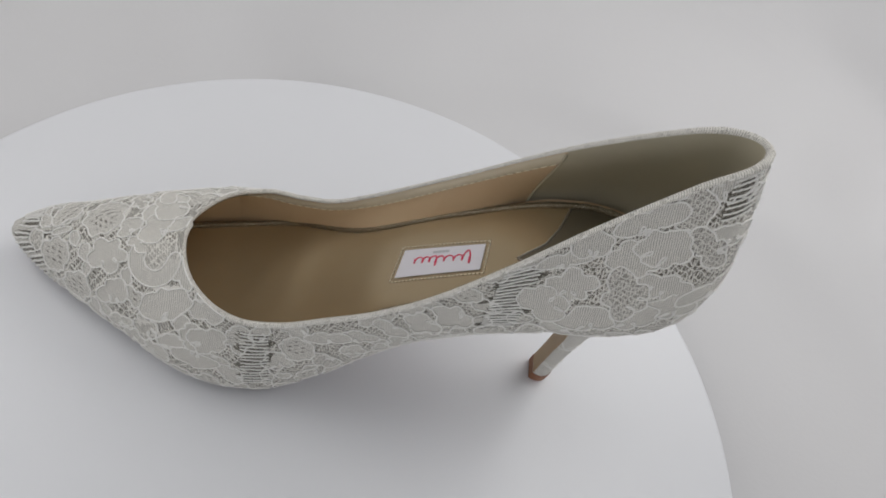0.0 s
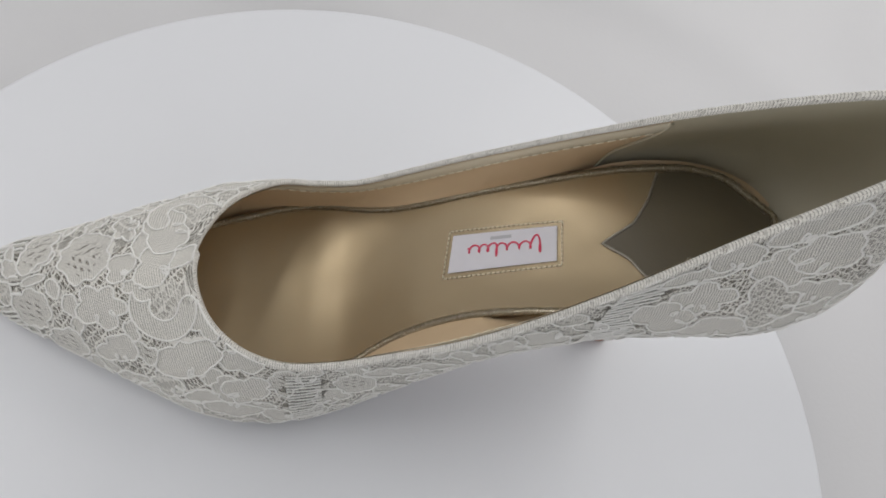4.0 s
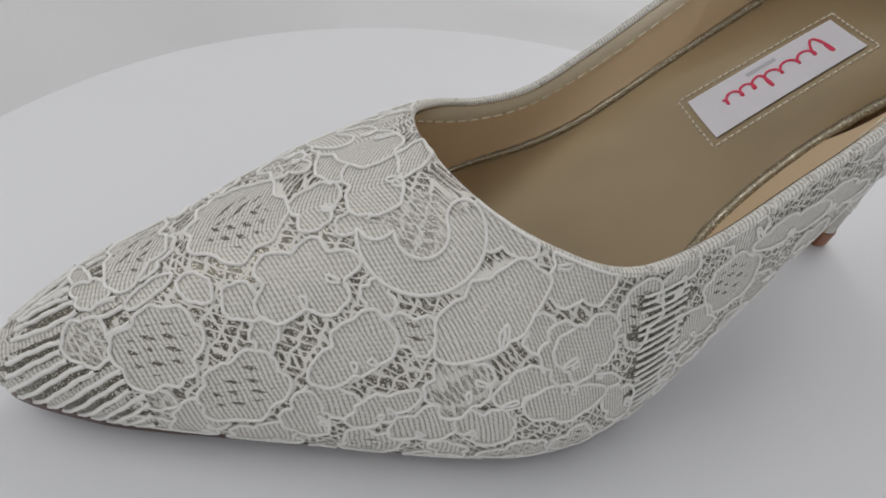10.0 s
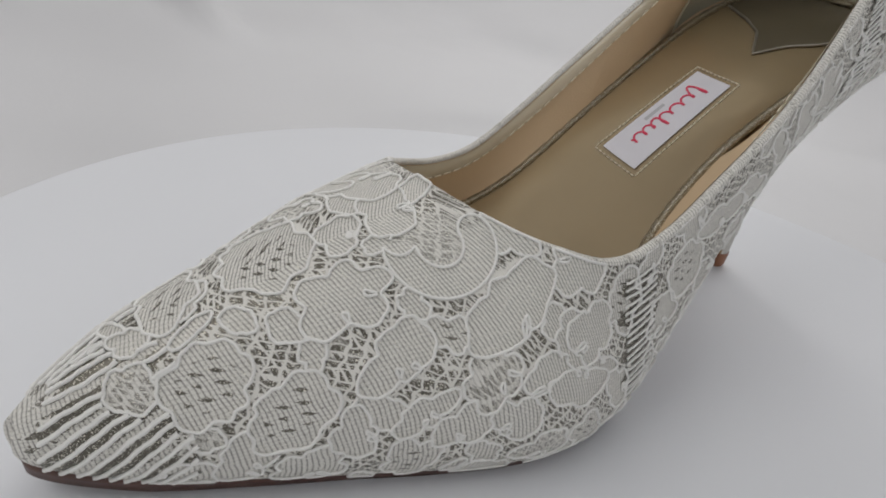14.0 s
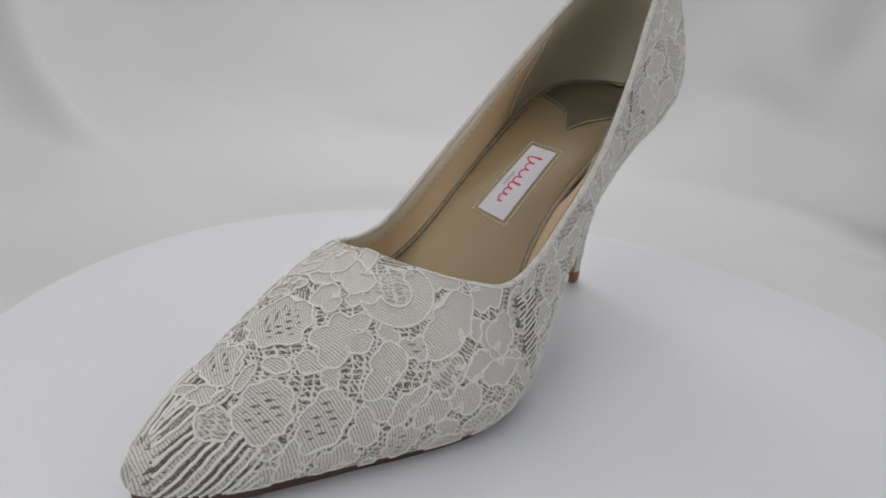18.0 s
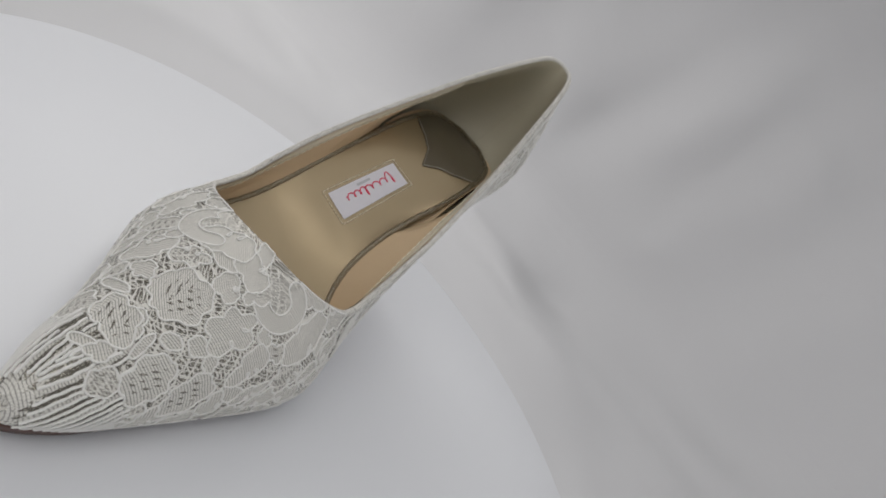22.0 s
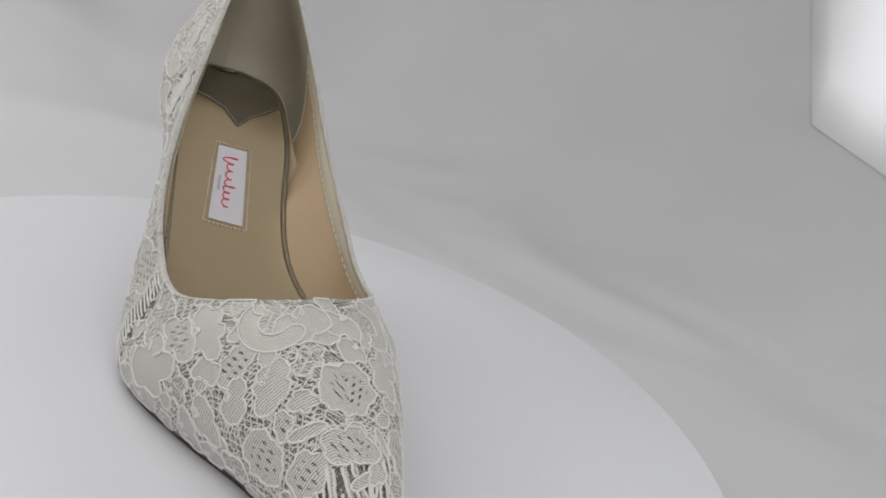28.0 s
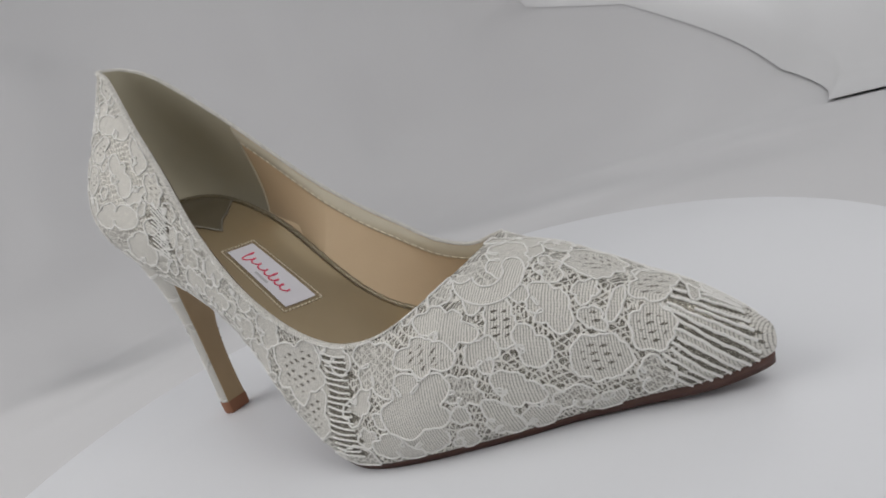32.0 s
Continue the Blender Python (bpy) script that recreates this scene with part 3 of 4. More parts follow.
def lay_motif(sv, vv, ra, rb, turn, lobes, kind):
    i, j = int(round(sv / 32 * NS)) % NS, int(round(vv * (NV - 1)))
    c, n, e1, e2 = local_frame(i, j)
    ra, rb = ra / 1000 * 1.07, rb / 1000 * 1.07
    near = np.where(((FLAT - c) ** 2).sum(1) < (1.5 * max(ra, rb) + 0.002) ** 2)[0]
    ang = math.radians(turn)
    f1, f2 = math.cos(ang) * e1 + math.sin(ang) * e2, -math.sin(ang) * e1 + math.cos(ang) * e2
    phase = float(rng.uniform(0, 3))
    shape = (c, n, f1, f2, ra, rb, lobes, phase, kind)
    others = [q for q in motifs if np.linalg.norm(q[0] - c) < 1.3 * (max(ra, rb) + max(q[4], q[5]))]
    motifs.append(shape)
    spot = FLAT[near]
    inside = covered(spot, shape) & ~OWNED[near]
    OWNED[near[inside]] = True
    FILL.reshape(-1)[near[inside]] = {0: 1.0, 1: 1.0, 2: 1.0, 4: 0.4}[kind]
    if kind == 1:
        d = spot - c
        x, y = d @ f1, d @ f2
        rad, edge = np.hypot(x, y), outline(np.arctan2(y, x), ra, rb, lobes, phase)
        DOTS.reshape(-1)[near[inside & (rad > 0.16 * edge) & (rad < 0.62 * edge)]] = 1.0
    if kind == 2:
        within = (np.linalg.norm(spot - c, axis=1) < ra - rb) & ~OWNED[near]
        FILL.reshape(-1)[near[within]] = 0.45
        R, w, gap = ra - rb, rb, 1.3
        k1, k2 = np.linspace(gap, 2 * math.pi - gap, 44), np.linspace(0, math.pi, 9)[1:-1]
        px = np.r_[(R + w) * np.cos(k1), R * math.cos(gap) + w * np.cos(k2 - gap), ((R - w) * np.cos(k1))[::-1], R * math.cos(gap) + w * np.cos(gap + math.pi - k2)]
        py = np.r_[(R + w) * np.sin(k1), -R * math.sin(gap) + w * np.sin(k2 - gap), ((R - w) * np.sin(k1))[::-1], R * math.sin(gap) + w * np.sin(gap + math.pi - k2)]
    else:
        k = np.linspace(0, 2 * math.pi, 130, endpoint=False)
        r = outline(k, ra, rb, lobes, phase)
        px, py = r * np.cos(k), r * np.sin(k)
    path, nor = settle(c + px[:, None] * f1 + py[:, None] * f2, near)
    verts, faces, count = [], [], 0
    for run, closed in free_runs(path, True, others):
        v_, f_ = smooth_cord(path[run], nor[run], closed, 0.00031)
        faces.append(f_ + count)
        verts.append(v_)
        count += len(v_)
    if kind in (0, 4) and lobes >= 2 and ra > 0.0040:
        # short cords from the notches between the petals
        dips = np.where((r < np.roll(r, 1)) & (r <= np.roll(r, -1)) & (r < 0.90 * np.maximum(np.roll(r, 7), np.roll(r, -7))))[0]
        for d in dips[:2]:
            # a narrow inlet: in on one side, round its end and out on the other
            deep, turn_in = rng.uniform(0.40, 0.62), rng.uniform(-0.5, 0.5)
            there = np.linspace(0, 1, 9)
            width = 0.00055 * np.sin(np.clip(there, 0.12, 0.95) * math.pi * 0.56)
            reach = r[d] * (1 - (1 - deep) * there)
            bend = k[d] + turn_in * there**2
            across = np.r_[width, -width[::-1]]
            reach, bend = np.r_[reach, reach[::-1]], np.r_[bend, bend[::-1]]
            bend = bend + across / reach
            line, up = settle(c + (reach * np.cos(bend))[:, None] * f1 + (reach * np.sin(bend))[:, None] * f2, near)
            for run, _ in free_runs(line, False, others):
                v_, f_ = smooth_cord(line[run], up[run], False, 0.00029)
                faces.append(f_ + count)
                verts.append(v_)
                count += len(v_)
    if verts:
        add_mesh("lace_motif", np.concatenate(verts), np.concatenate(faces), CORD, upper_part)


def lay_stripes(s0, s1, v0, v1, gap, tilt=0.0):
    """Wavy cords side by side along the shoe, with bare glitter between them."""
    wob = (0.10 * np.sin(V * 37) + 0.07 * np.sin(V * 61 + 1))[None]
    block = (S[:, None] >= s0 + wob) & (S[:, None] <= s1 + wob) & (V >= v0)[None] & (V <= v1)[None]
    block = block & ~OWNED.reshape(NS, NV)
    FILL[block] = -1.5
    OWNED[block.ravel()] = True
    run = np.where((S >= s0) & (S <= s1))[0]
    tall = VV[run[len(run) // 2]]
    lines = np.arange(np.interp(v0, V, tall), np.interp(v1, V, tall) + 0.1, gap)
    for k, h in enumerate(lines):
        j = np.interp(h, tall, V) * (NV - 1)
        d = np.linalg.norm(np.diff(OUTER[run, int(j)], axis=0), axis=1)
        d = np.r_[0, np.cumsum(d)] * 1000
        jj = j + (tilt * d + 0.26 * np.sin(d * 2.9 + k) + 0.14 * np.sin(d * 0.5 + 2 * k)) * (NV - 1) / tall[-1]
        jj = np.clip(jj, 0, NV - 1.001)
        lo, w = jj.astype(int), (jj - jj.astype(int))[:, None]
        path, nor = OUTER[run, lo] * (1 - w) + OUTER[run, lo + 1] * w, NORMAL[run, lo]
        for part_run, _ in free_runs(path, False, motifs):
            if len(part_run) > 6:
                v_, f_ = smooth_cord(path[part_run], nor[part_run], False, 0.00031)
                add_mesh("wavy_cord", v_, f_, CORD, upper_part)


def lay_toe_cords(s0, s1, gap):
    """Wavy cords over bare glitter at the toe: they climb the wall as they run back and lie along the crest."""
    wob = (0.13 * np.sin(V * 31) + 0.08 * np.sin(V * 57 + 1))[None]
    half = HALF[:, None] + wob
    block = (half >= s0) & (half <= s1) & (V >= 0.03)[None] & ~OWNED.reshape(NS, NV)
    climb = 1.15 * (1 - 0.86 * V**2) + 0.03
    rise = np.gradient(VV, axis=1) / climb[None]
    level = U - np.cumsum(rise, axis=1)
    FILL[block] = np.where(np.sin(level * 2 * math.pi / (3 * gap)) > 0.55, 0.9, -1.5)[block]
    OWNED[block.ravel()] = True
    for inner in (True, False):
        run = np.where((HALF >= s0 - 0.15) & (HALF <= s1) & ((S < SPAN) == inner))[0]
        for k, at in enumerate(np.arange(level[run].min(), level[run].max(), gap)):
            pts, nor = [], []
            for n, i in enumerate(run):
                if not level[i, -1] < at < level[i, 0]:
                    continue
                j = float(np.interp(-at, -level[i], np.arange(NV))) + 1.5 * math.sin(n * 0.9 + 2 * k) + 1.1 * math.sin(n * 0.31 + k)
                if j > 0.74 * NV and k % 2:
                    continue
                j = min(max(j, 0.0), NV - 1.001)
                a, w = int(j), j - int(j)
                pts.append(OUTER[i, a] * (1 - w) + OUTER[i, a + 1] * w)
                nor.append(NORMAL[i, a])
            if len(pts) < 7:
                continue
            path, nor = np.array(pts), np.array(nor)
            for part_run, _ in free_runs(path, False, motifs):
                if len(part_run) > 5:
                    v_, f_ = smooth_cord(path[part_run], nor[part_run], False, 0.00042)
                    add_mesh("wavy_cord", v_, f_, CORD, upper_part)


upper_part = add_mesh("upper", FLAT, grid_faces(NS, NV, True), LACE, shoe, "ivory corded lace over silver glitter fabric")
ROWS = [row for zone in (VAMP_INNER, VAMP_INNER_LOW, VAMP_OUTER, VAMP_OUTER_LOW, QUARTER_INNER, QUARTER_INNER_LOW, QUARTER_OUTER) for row in zone]
# crescents and large flowers lie on top, leaves tuck under them
for row in sorted(ROWS, key=lambda r: (r[6] != 2, r[6] != 1, -r[2] * r[3])):
    lay_motif(*row)
for row in STRIPES:
    lay_stripes(*row)
lay_toe_cords(14.55, 15.62, 2.3)
# leaves between them, tucked under their neighbours
for size, tries in ((5.6, 700), (4.4, 900), (3.4, 1200), (2.6, 1200)):
    for _ in range(tries):
        i, j = int(rng.integers(NS)), int(rng.integers(3, NV - 2))
        if 14.6 < HALF[i] or OWNED[i * NV + j] or (FILL[i, j] < 0):
            continue
        c = OUTER[i, j]
        gap = min(np.linalg.norm(c - q[0]) - 0.5 * (q[4] + q[5]) for q in motifs)
        if gap > size * 0.00078:
            lay_motif(S[i], V[j], size, size * rng.uniform(0.55, 0.9), rng.uniform(0, 180), int(rng.integers(2, 5)), int(rng.choice((0, 0, 0, 0, 1, 4))))
FILL[HALF[:, None] > 15.66 + 0.09 * np.sin(V * 37)[None] + 0.06 * np.sin(V * 61)[None]] = 0.97
# thread coordinates in mm: back from the toe, stretched where the shoe climbs; they lean on the inner side
BACK = np.linspace(-0.14, 0.10, 200)
STRETCH = np.r_[0, np.cumsum(np.hypot(1.0, np.interp(BACK[1:], [-0.05, 0.0, 0.06, 0.09], [0.0, 0.8, 0.5, 0.2])) * np.diff(BACK))] * 1000
LATERAL = 700 * (OUTER[:, :, 2] + OUTER[:, :, 1] - 0.0302)
LEANING = 0.38 * LATERAL * np.clip((0.037 - OUTER[:, :, 1]) / 0.012, 0, 1)
give_threads(upper_part, np.interp(OUTER[:, :, 0], BACK, STRETCH) + LEANING, VV - 0.5 * VV[:, -1:], FILL, DOTS)

# lining: the upper set in by its thickness, down to the insole, with a rolled top edge
THICK = 0.0017


def insole_z(x):
    """Height of the footbed along the shoe, smoothed."""
    w = np.linspace(-0.010, 0.010, 9)
    return np.mean([bed(x + d) for d in w], axis=0)


def bed(x):
    return np.interp(x, [-0.125, -0.10, -0.06, -0.045, -0.03, -0.012, 0.010, 0.036, 0.0457, 0.060, 0.075, 0.092], [0.010, 0.008, 0.0075, 0.0085, 0.0130, 0.0222, 0.0440, 0.0677, 0.0757, 0.0845, 0.0900, 0.0925])


# insole
nx, ny = 160, 40
X = np.linspace(-0.118, 0.0915, nx)
EDGE_X = [-0.118, -0.10, -0.08, -0.06, -0.04, -0.025, -0.0138, -0.0078, 0.0008, 0.0104, 0.0193, 0.0289, 0.0377, 0.055, 0.075, 0.085, 0.0915]
YA = np.interp(X, EDGE_X, [0.024, 0.016, 0.008, 0.002, -0.001, 0.003, 0.011, 0.0150, 0.0176, 0.0183, 0.0174, 0.0152, 0.0135, 0.0125, 0.0135, 0.0185, 0.030])
YB = np.interp(X, EDGE_X, [0.038, 0.044, 0.053, 0.062, 0.069, 0.068, 0.0645, 0.0635, 0.062, 0.0615, 0.0608, 0.0595, 0.0585, 0.0572, 0.0545, 0.049, 0.036])
YA, YB = (np.convolve(np.pad(q, 6, "edge"), np.full(13, 1 / 13), "valid") for q in (YA, YB))
Y = YA[:, None] + (YB - YA)[:, None] * np.linspace(0, 1, ny)[None]
side = np.linspace(-1, 1, ny)


def cup(x, t):
    """Hollow of the footbed across, deepest at the ball."""
    return 0.0012 * t**2 + 0.0025 * np.clip((0.004 - x) / 0.03, 0, 1) * (t**2 - 0.55) + 0.0032 * np.exp(-(((x - 0.024) / 0.019) ** 2)) * np.where(t < 0, t**4, 0)


Z = insole_z(X)[:, None] + cup(X[:, None], side[None])
P = np.stack([np.tile(X[:, None], (1, ny)), Y, Z], -1)
SHELF = P.copy()
FA = loop_foot(np.linspace(0.6, 15.3, 400))
FB = loop_foot(np.linspace(31.4, 16.7, 400))
ya, yb = np.interp(X, FA[::-1, 0], FA[::-1, 1]), np.interp(X, FB[::-1, 0], FB[::-1, 1])
SHELF[:, :, 1] = ya[:, None] + 0.0005 + (yb - ya - 0.001)[:, None] * np.linspace(0, 1, ny)[None]
SHELF[:, :, 2] = insole_z(X)[:, None] - 0.0022 - 0.0022 * np.clip((0.004 - X[:, None]) / 0.03, 0, 1) + 0.0035 * side[None] ** 8 + 0.007 * np.exp(-(((X[:, None] - 0.012) / 0.022) ** 2)) * np.where(side < 0, side**6, 0)[None]
add_mesh("lining_floor", SHELF.reshape(-1, 3), grid_faces(nx, ny), PEACH, shoe, "peach fabric lining under the insole")
add_mesh("insole", P.reshape(-1, 3), grid_faces(nx, ny), LEATHER, shoe, "smooth champagne beige leather insole")
UP = np.array([[0.0, 0, 1]])
rim_line = np.concatenate([P[20:, 0], P[::-1, -1][:-20]])
v_, f_ = tube(rim_line + [0, 0, 0.0003], np.tile(UP, (len(rim_line), 1)), 0.0012, False, 8)
add_mesh("insole_piping", v_, f_, GLITTER, shoe, "champagne glitter piping round the insole")

INNER = OUTER - NORMAL * THICK
# along the waist the lining runs straight from the footbed's edge up to the top edge
for i in np.where((HALF > 3.35) & (HALF < 10.8))[0]:
    x = INNER[i, 0, 0]
    side_y = np.interp(x, X, YA) + 0.0004 if S[i] < SPAN else np.interp(x, X, YB) - 0.0004
    low = np.array((x, side_y, insole_z(np.array([x]))[0] + float(cup(x, -1.0 if S[i] < SPAN else 1.0)) - 0.0012))
    bend = 0.6 * (low + INNER[i, -1]) / 2 + 0.4 * INNER[i, NV // 2]
    k = V[:, None]
    straight = (1 - k) ** 2 * low + 2 * k * (1 - k) * bend + k**2 * INNER[i, -1]
    w = np.interp(HALF[i], [3.35, 5.2, 9.2, 10.8], [0, 1, 1, 0])
    INNER[i] = INNER[i] * (1 - w) + straight * w
for name, mat, keep, label in (("heel_lining", PALE, HALF <= 3.4, "pale cream heel lining"), ("side_lining", PEACH, (HALF >= 3.35) & (HALF <= 13.6), "peach fabric lining")):
    idx = np.where(keep)[0]
    cut = int(np.where(np.diff(idx) > 1)[0][0]) + 1
    for run in ((np.r_[idx[cut:], idx[:cut]],) if name == "heel_lining" else (idx[:cut], idx[cut:])):
        P = INNER[run]
        add_mesh(name, P.reshape(-1, 3), grid_faces(len(run), NV), mat, shoe, label)
# rim that joins both
rim_s = np.where(HALF <= 12.02)[0]
rim_s = np.roll(rim_s, -int(np.where(np.diff(rim_s) > 1)[0][0]) - 1)
a, b, n = OUTER[rim_s, -1], INNER[rim_s, -1], unit(OUTER[rim_s, -1] - OUTER[rim_s, -3])
bead = np.interp(HALF[rim_s], [0, 9, 11.5], [0.0006, 0.0005, 0.0])[:, None] * (1 + 0.2 * np.sin(U[rim_s, -1] * 1.7) * np.sin(U[rim_s, -1] * 0.6))[:, None]
a = a + NORMAL[rim_s, -1] * bead - n * bead * 0.4
k = np.linspace(0, math.pi, 7)
R3 = (a + b)[:, None] / 2 + (a - b)[:, None] / 2 * np.cos(k)[None, :, None] + n[:, None] * (0.0008 + 0.5 * bead)[:, None] * np.sin(k)[None, :, None]
edge = add_mesh("topline_edge", R3.reshape(-1, 3), grid_faces(len(rim_s), 7), LACE, shoe, "folded lace top edge")
give_threads(edge, np.tile(U[rim_s, -1][:, None], (1, 7)), np.tile(np.linspace(0, 3, 7)[None], (len(rim_s), 1)), np.tile(0.85 + 0.25 * np.sin(U[rim_s, -1] * 0.8)[:, None], (1, 7)), np.zeros((len(rim_s), 7)))
# leather band inside the top edge, with a row of stitches
BANDW = 7.0
for lo, hi in ((3.4, 11.6), (20.4, 28.6)):
    run = np.where((S >= lo) & (S <= hi))[0]
    rows = []
    for i in run:
        tall = VV[i, -1] - VV[i]
        w = np.interp(np.linspace(BANDW, 0, 10), tall[::-1], V[::-1]) * (NV - 1)
        j0 = np.clip(w.astype(int), 0, NV - 2)
        k = (w - j0)[:, None]
        rows.append((INNER[i, j0] * (1 - k) + INNER[i, j0 + 1] * k) - NORMAL[i, j0] * (0.0003 + 0.0004 * np.sin(np.linspace(0, math.pi, 10)))[:, None])
    BND = np.array(rows)
    add_mesh("lining_band", BND.reshape(-1, 3), grid_faces(len(run), 10), BAND, shoe, "glossy pale gold leather band")
    seam = BND[:, 1]
    d = np.r_[0, np.cumsum(np.linalg.norm(np.diff(seam, axis=0), axis=1))]
    vs, fs = [], []
    for k in np.arange(0.001, d[-1] - 0.003, 0.0034):
        pts = np.stack([np.interp(np.linspace(k, k + 0.0022, 4), d, seam[:, q]) for q in range(3)], 1) - NORMAL[run[0], NV // 2] * 0.0001
        v_, f_ = tube(pts, -NORMAL[run[np.searchsorted(d, k)], NV - 8][None].repeat(4, 0), 0.00022, False, 5)
        fs.append(f_ + sum(map(len, vs)))
        vs.append(v_)
    add_mesh("stitching", np.concatenate(vs), np.concatenate(fs), STITCH, shoe, "row of cream stitches")
# seams where the heel lining meets the sides
for at in (3.38, 28.62):
    i = int(round(at / 32 * NS))
    v_, f_ = tube(INNER[i, 8:-2] - NORMAL[i, 8:-2] * 0.0003, -NORMAL[i, 8:-2], 0.00055, False)
    add_mesh("lining_seam", v_, f_, PALE, shoe)

# heel pad with a pointed front
py = np.linspace(0.0, 1.0, 41)


def on_bed(x, y, lift):
    """A point on the insole at x, y, raised by lift."""
    a, b = np.interp(x, X, YA), np.interp(x, X, YB)
    t = np.clip(2 * (y - a) / (b - a) - 1, -1, 1)
    return np.stack([x, y, insole_z(x) + cup(x, t) + lift], -1)


pad = []
for t in py:
    yy = 0.0135 + t * (0.0545 - 0.0135)
    x0 = float(np.interp(yy, [0.0125, 0.0220, 0.0282, 0.0341, 0.0392, 0.0458, 0.0546], [0.0615, 0.0548, 0.0517, 0.0461, 0.0541, 0.0581, 0.0612]))
    xs = np.linspace(x0, 0.0905, 40)
    ya_, yb_ = np.interp(xs, X, YA) + 0.0008, np.interp(xs, X, YB) - 0.0008
    pad.append(on_bed(xs, ya_ + (yb_ - ya_) * t + (yy - (np.interp(x0, X, YA) + 0.0008 + (np.interp(x0, X, YB) - np.interp(x0, X, YA) - 0.0016) * t)) * np.exp(-(xs - x0) / 0.006), 0.0005))
pad = np.array(pad)
add_mesh("heel_pad", pad.reshape(-1, 3), grid_faces(41, 40), PAD, shoe, "dark olive heel pad with a pointed front")
v_, f_ = tube(pad[:, 0] + [0, 0, 0.0001], np.tile(UP, (41, 1)), 0.0004, False)
add_mesh("pad_edge", v_, f_, SILVER, shoe, "silver cut edge of the heel pad")

# label sewn to the insole
HB, TB, HA, TA = np.array((0.0363, 0.0425)), np.array((0.0105, 0.0472)), np.array((0.0355, 0.0310)), np.array((0.0090, 0.0342))


def on_label(p, q, lift):
    """p from heel to toe, q from the outer to the inner long edge."""
    xy = (HB * (1 - p)[:, None] + TB * p[:, None]) * (1 - q)[:, None] + (HA * (1 - p)[:, None] + TA * p[:, None]) * q[:, None]
    return on_bed(xy[:, 0], xy[:, 1], lift)


pp, qq = np.meshgrid(np.linspace(0, 1, 24), np.linspace(0, 1, 10), indexing="ij")
add_mesh("label", on_label(pp.ravel(), qq.ravel(), 0.0006).reshape(-1, 3), grid_faces(24, 10), LABEL, shoe, "white woven label with a red wavy mark")
label_part = shoe.children[-1]
# the red mark as plain loops with two taller ones
k = np.linspace(0, 1, 200)
turns = k * 2 * math.pi * 7.5 + 0.9 * np.sin(k * 9)
tall = 0.10 + 0.20 * np.exp(-(((k - 0.06) / 0.05) ** 2)) + 0.20 * np.exp(-(((k - 0.60) / 0.025) ** 2))
line = on_label(0.13 + 0.72 * k + 0.022 * np.cos(turns), 0.47 - 0.05 * k + tall * np.sin(turns), 0.00078)
v_, f_ = tube(line, np.tile(UP, (200, 1)), 0.00030, False, 5)
add_mesh("red_mark", v_, f_, RED, label_part)
bar = on_label(np.r_[0.42, 0.62, 0.62, 0.42], np.r_[0.13, 0.13, 0.22, 0.22], 0.0007)
add_mesh("grey_bar", bar, [(0, 1, 2, 3)], GREY, label_part)
vs, fs = [], []
for p0, p1, q0, q1, count in ((-0.05, 1.04, -0.13, -0.13, 24), (-0.05, 1.04, 1.13, 1.13, 24), (-0.05, -0.05, -0.13, 1.13, 10), (1.04, 1.04, -0.13, 1.13, 10)):
    for k in range(count):
        t = (k + np.linspace(0.1, 0.72, 4)) / count
        line = on_label(p0 + (p1 - p0) * t, q0 + (q1 - q0) * t, 0.0003)
        v_, f_ = tube(line, np.tile(UP, (4, 1)), 0.00024, False, 5)
        fs.append(f_ + sum(map(len, vs)))
        vs.append(v_)
add_mesh("label_stitching", np.concatenate(vs), np.concatenate(fs), STITCH, shoe, "cream stitches round the label")

# outsole
FO = loop_foot(S)
al = np.roll(FO, -1, 0) - np.roll(FO, 1, 0)
ou = unit(np.stack([-al[:, 1], al[:, 0], 0 * S], -1))
# round the tip, the edges run square to a point behind it
away = unit((FO - np.array((-0.108, 0.0302, 0))) * [1, 1, 0])
blend = np.clip((HALF - 14.2) / 1.0, 0, 1)[:, None]
ou = unit(ou * (1 - blend) + away * blend)
rings = []
thick = np.where(FO[:, 2] < 0.02, np.minimum(0.0026 + 0.0005 * np.clip((HALF - 13) / 2, 0, 1), FO[:, 2]), 0.002)
jut = 0.0007 * np.clip((HALF - 13.2) / 1.6, 0, 1)[:, None]
for off, dz in ((-0.004, 0.0012), (-0.0013, 0.0003), (-0.0008, -0.0004), (-0.0012, None), (-0.004, None)):
    q = FO + ou * (off + (jut if off > -0.002 else 0))
    q[:, 2] += -thick if dz is None else dz
    rings.append(q)
mid_line = np.stack([FO[:, 0], 0.5 * (FO[:, 1] + FO[::-1][np.arange(NS) - 1][:, 1]), rings[-1][:, 2]], -1)
mid_line[:, 0] = np.clip(mid_line[:, 0], -0.126, 0.086)
rings.append(mid_line)
P = np.stack(rings, 1)
add_mesh("outsole", P.reshape(-1, 3), grid_faces(NS, len(rings), True), SOLE, shoe, "thin dark brown leather outsole")

# heel
HEEL = [(0.0055, 0.0842, 0.037, 0.0056, 0.0052), (0.020, 0.0843, 0.037, 0.0055, 0.0050), (0.038, 0.0842, 0.0365, 0.0062, 0.0058), (0.052, 0.0825, 0.036, 0.0085, 0.0085), (0.064, 0.079, 0.0352, 0.0125, 0.0130), (0.075, 0.0735, 0.0345, 0.0190, 0.0190), (0.086, 0.068, 0.0340, 0.0255, 0.0235)]


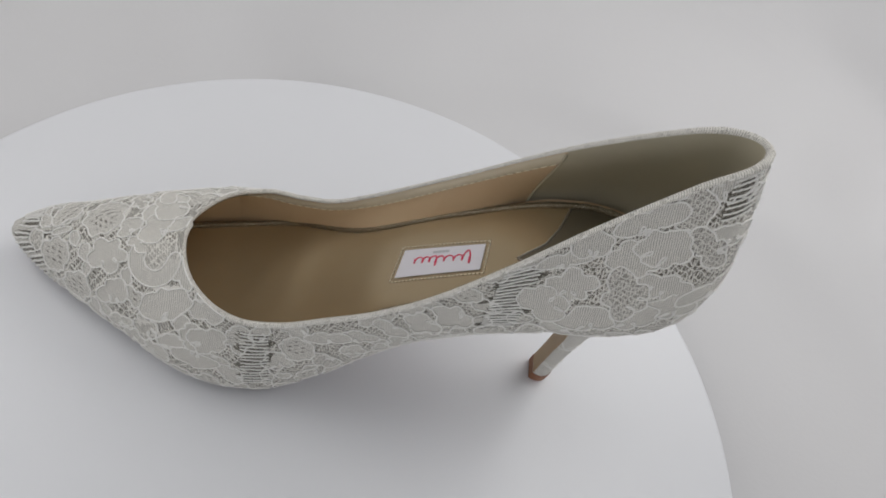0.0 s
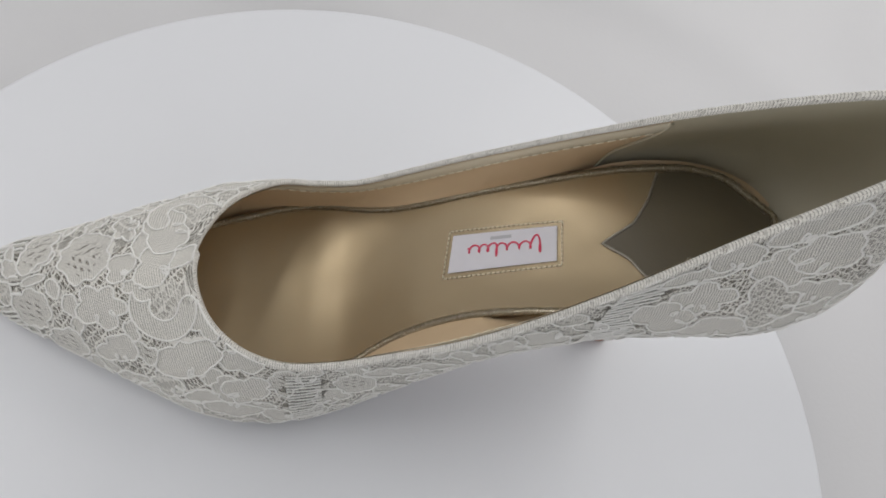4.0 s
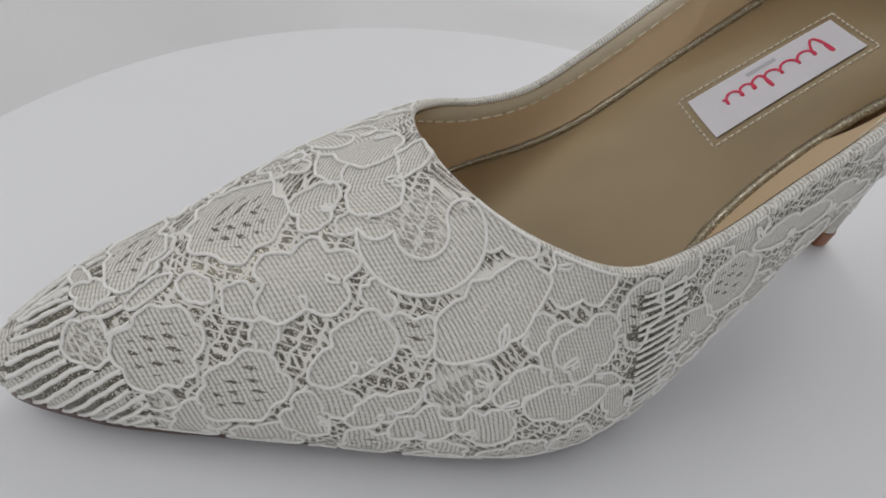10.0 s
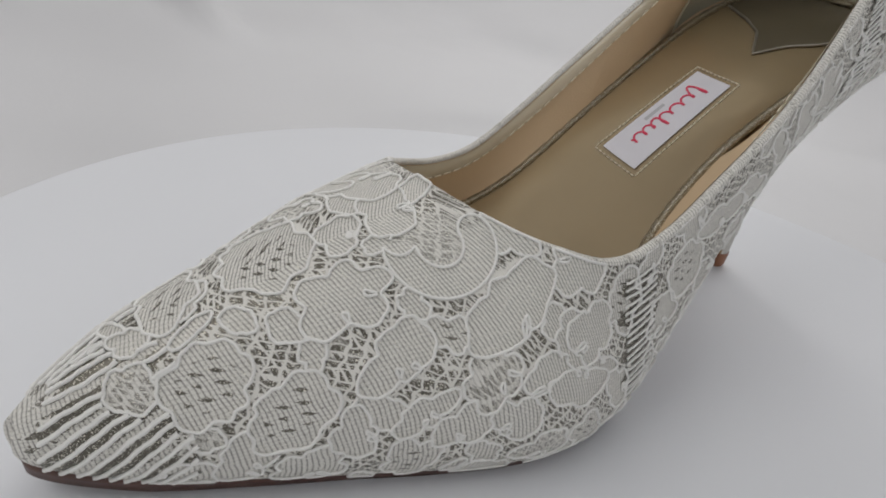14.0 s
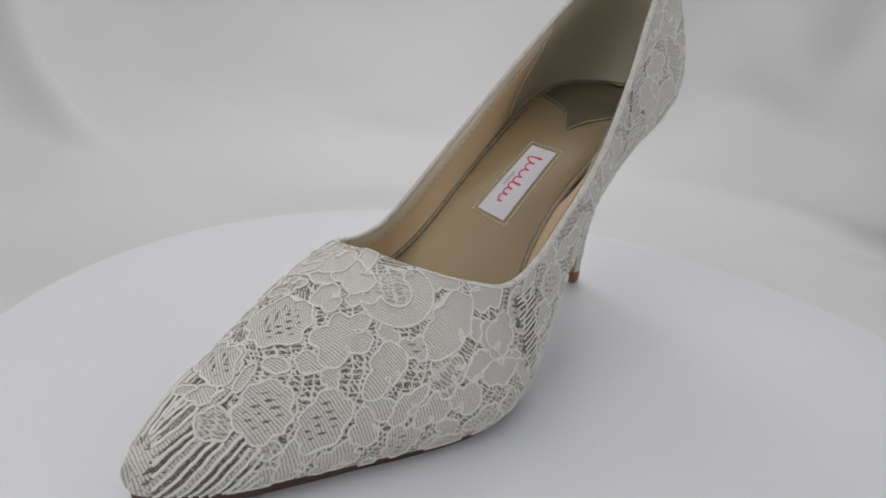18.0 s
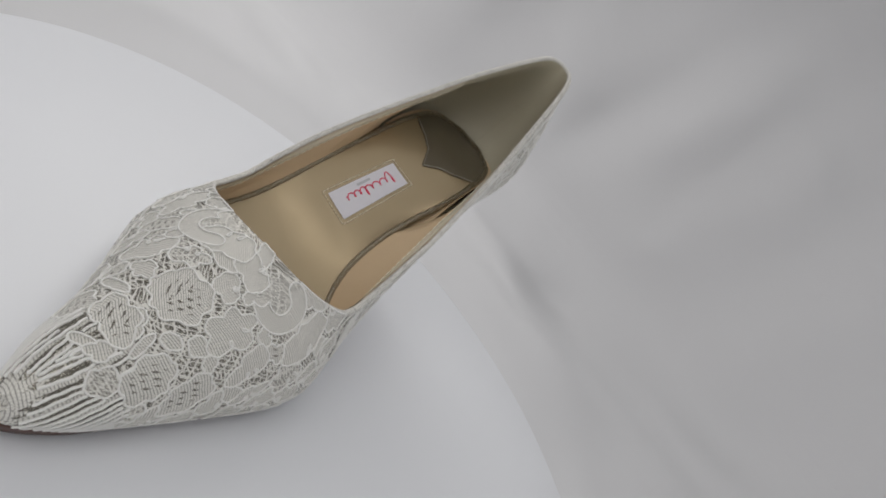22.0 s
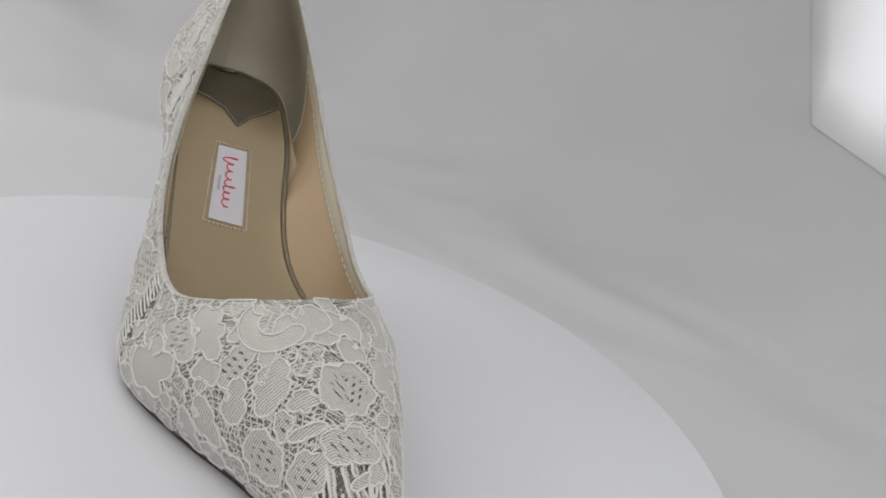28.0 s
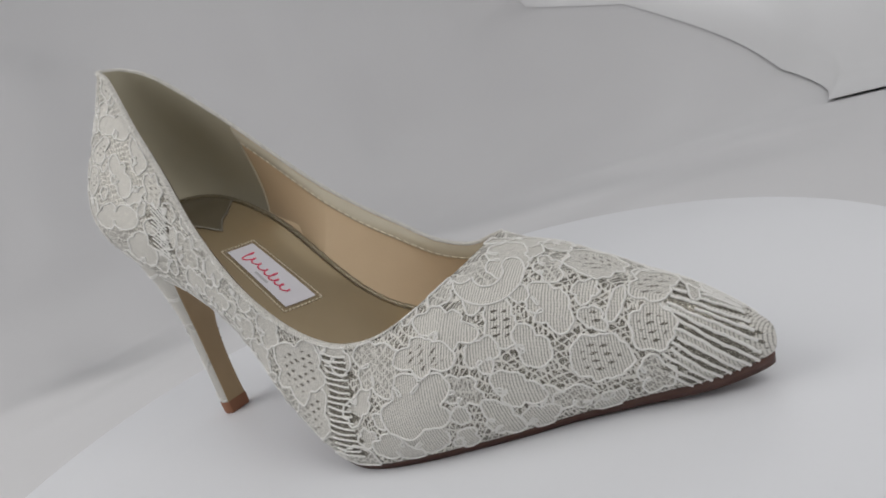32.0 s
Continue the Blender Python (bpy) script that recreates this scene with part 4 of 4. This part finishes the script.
def heel_ring(row, a):
    z, cx, cy, hx, hy = row
    c, s_ = np.cos(a), np.sin(a)
    x = np.where(c < 0, np.maximum(c * hx, -hx * 0.55), c * hx)
    return np.stack([cx + x, cy + s_ * hy, np.full_like(a, z)], -1)


ang = np.linspace(-math.pi, math.pi, 97)
hz = np.linspace(0, len(HEEL) - 1, 60)
rows = spline(HEEL, hz)
P = np.array([heel_ring(r, ang[:-1]) for r in rows])
cap = np.interp(P[..., 0], [0.027, 0.0425, 0.0574, 0.0723, 0.0846, 0.095], [0.0525, 0.0636, 0.0730, 0.0805, 0.0855, 0.0865]) - 0.0012
P[..., 2] = np.minimum(P[..., 2], cap)
front = np.cos(ang[:-1]) < -0.55
cols = np.where(~front)[0]
cols = cols[np.argsort(ang[cols])]
cover = add_mesh("heel_cover", P[:, cols].reshape(-1, 3), grid_faces(60, len(cols)), LACE, shoe, "slim heel covered in ivory lace")
hu, hv = np.tile(ang[cols][None] * 9, (60, 1)), np.tile(rows[:, :1] * 1000, (1, len(cols)))
give_threads(cover, hu, hv, 1.0 + 0.25 * np.sin(hu * 0.8 + 2 * np.sin(hv * 0.3)), np.zeros_like(hu))
cb = np.r_[np.where(front & (ang[:-1] > 0))[0], np.where(front & (ang[:-1] < 0))[0]]
cb = np.r_[cb[0] - 1, cb, cb[-1] + 1]
Q = P[:, cb].copy()
add_mesh("heel_breast", Q.reshape(-1, 3), grid_faces(60, len(cb)), BREAST, shoe, "tan leather front face of the heel")
L = np.array([heel_ring((z, 0.0842, 0.037, 0.0058 * g, 0.0054 * g), ang[:-1]) for z, g in ((0.0055, 1.0), (0.0050, 1.03), (0.0006, 1.0), (0.0, 0.94), (0.0, 0.01))])
add_mesh("heel_tip", L.reshape(-1, 3), grid_faces(5, 96, False, True), LIFT, shoe, "brown rubber heel tip", smooth=False)
# lace cords wound round the heel
for k, low in enumerate(np.linspace(4, 46, 9)):
    jj = np.linspace(0, len(cols) - 1, 40)
    ii = np.clip(low + 7 * (jj / len(cols) - 0.5) * (1 if k % 2 else -1) + 0.8 * np.sin(jj * 0.3 + k), 0, 58.9)
    a_, b_ = ii.astype(int), jj.astype(int)
    w = (ii - a_)[:, None]
    path = P[a_, cols[b_]] * (1 - w) + P[a_ + 1, cols[b_]] * w
    nor = unit(path * [1, 1, 0] - np.stack([rows[a_, 1], rows[a_, 2], 0 * ii], -1))
    v_, f_ = tube(path + nor * 0.0001, nor, 0.00032, False, 6)
    add_mesh("heel_cord", v_, f_, CORD, cover)
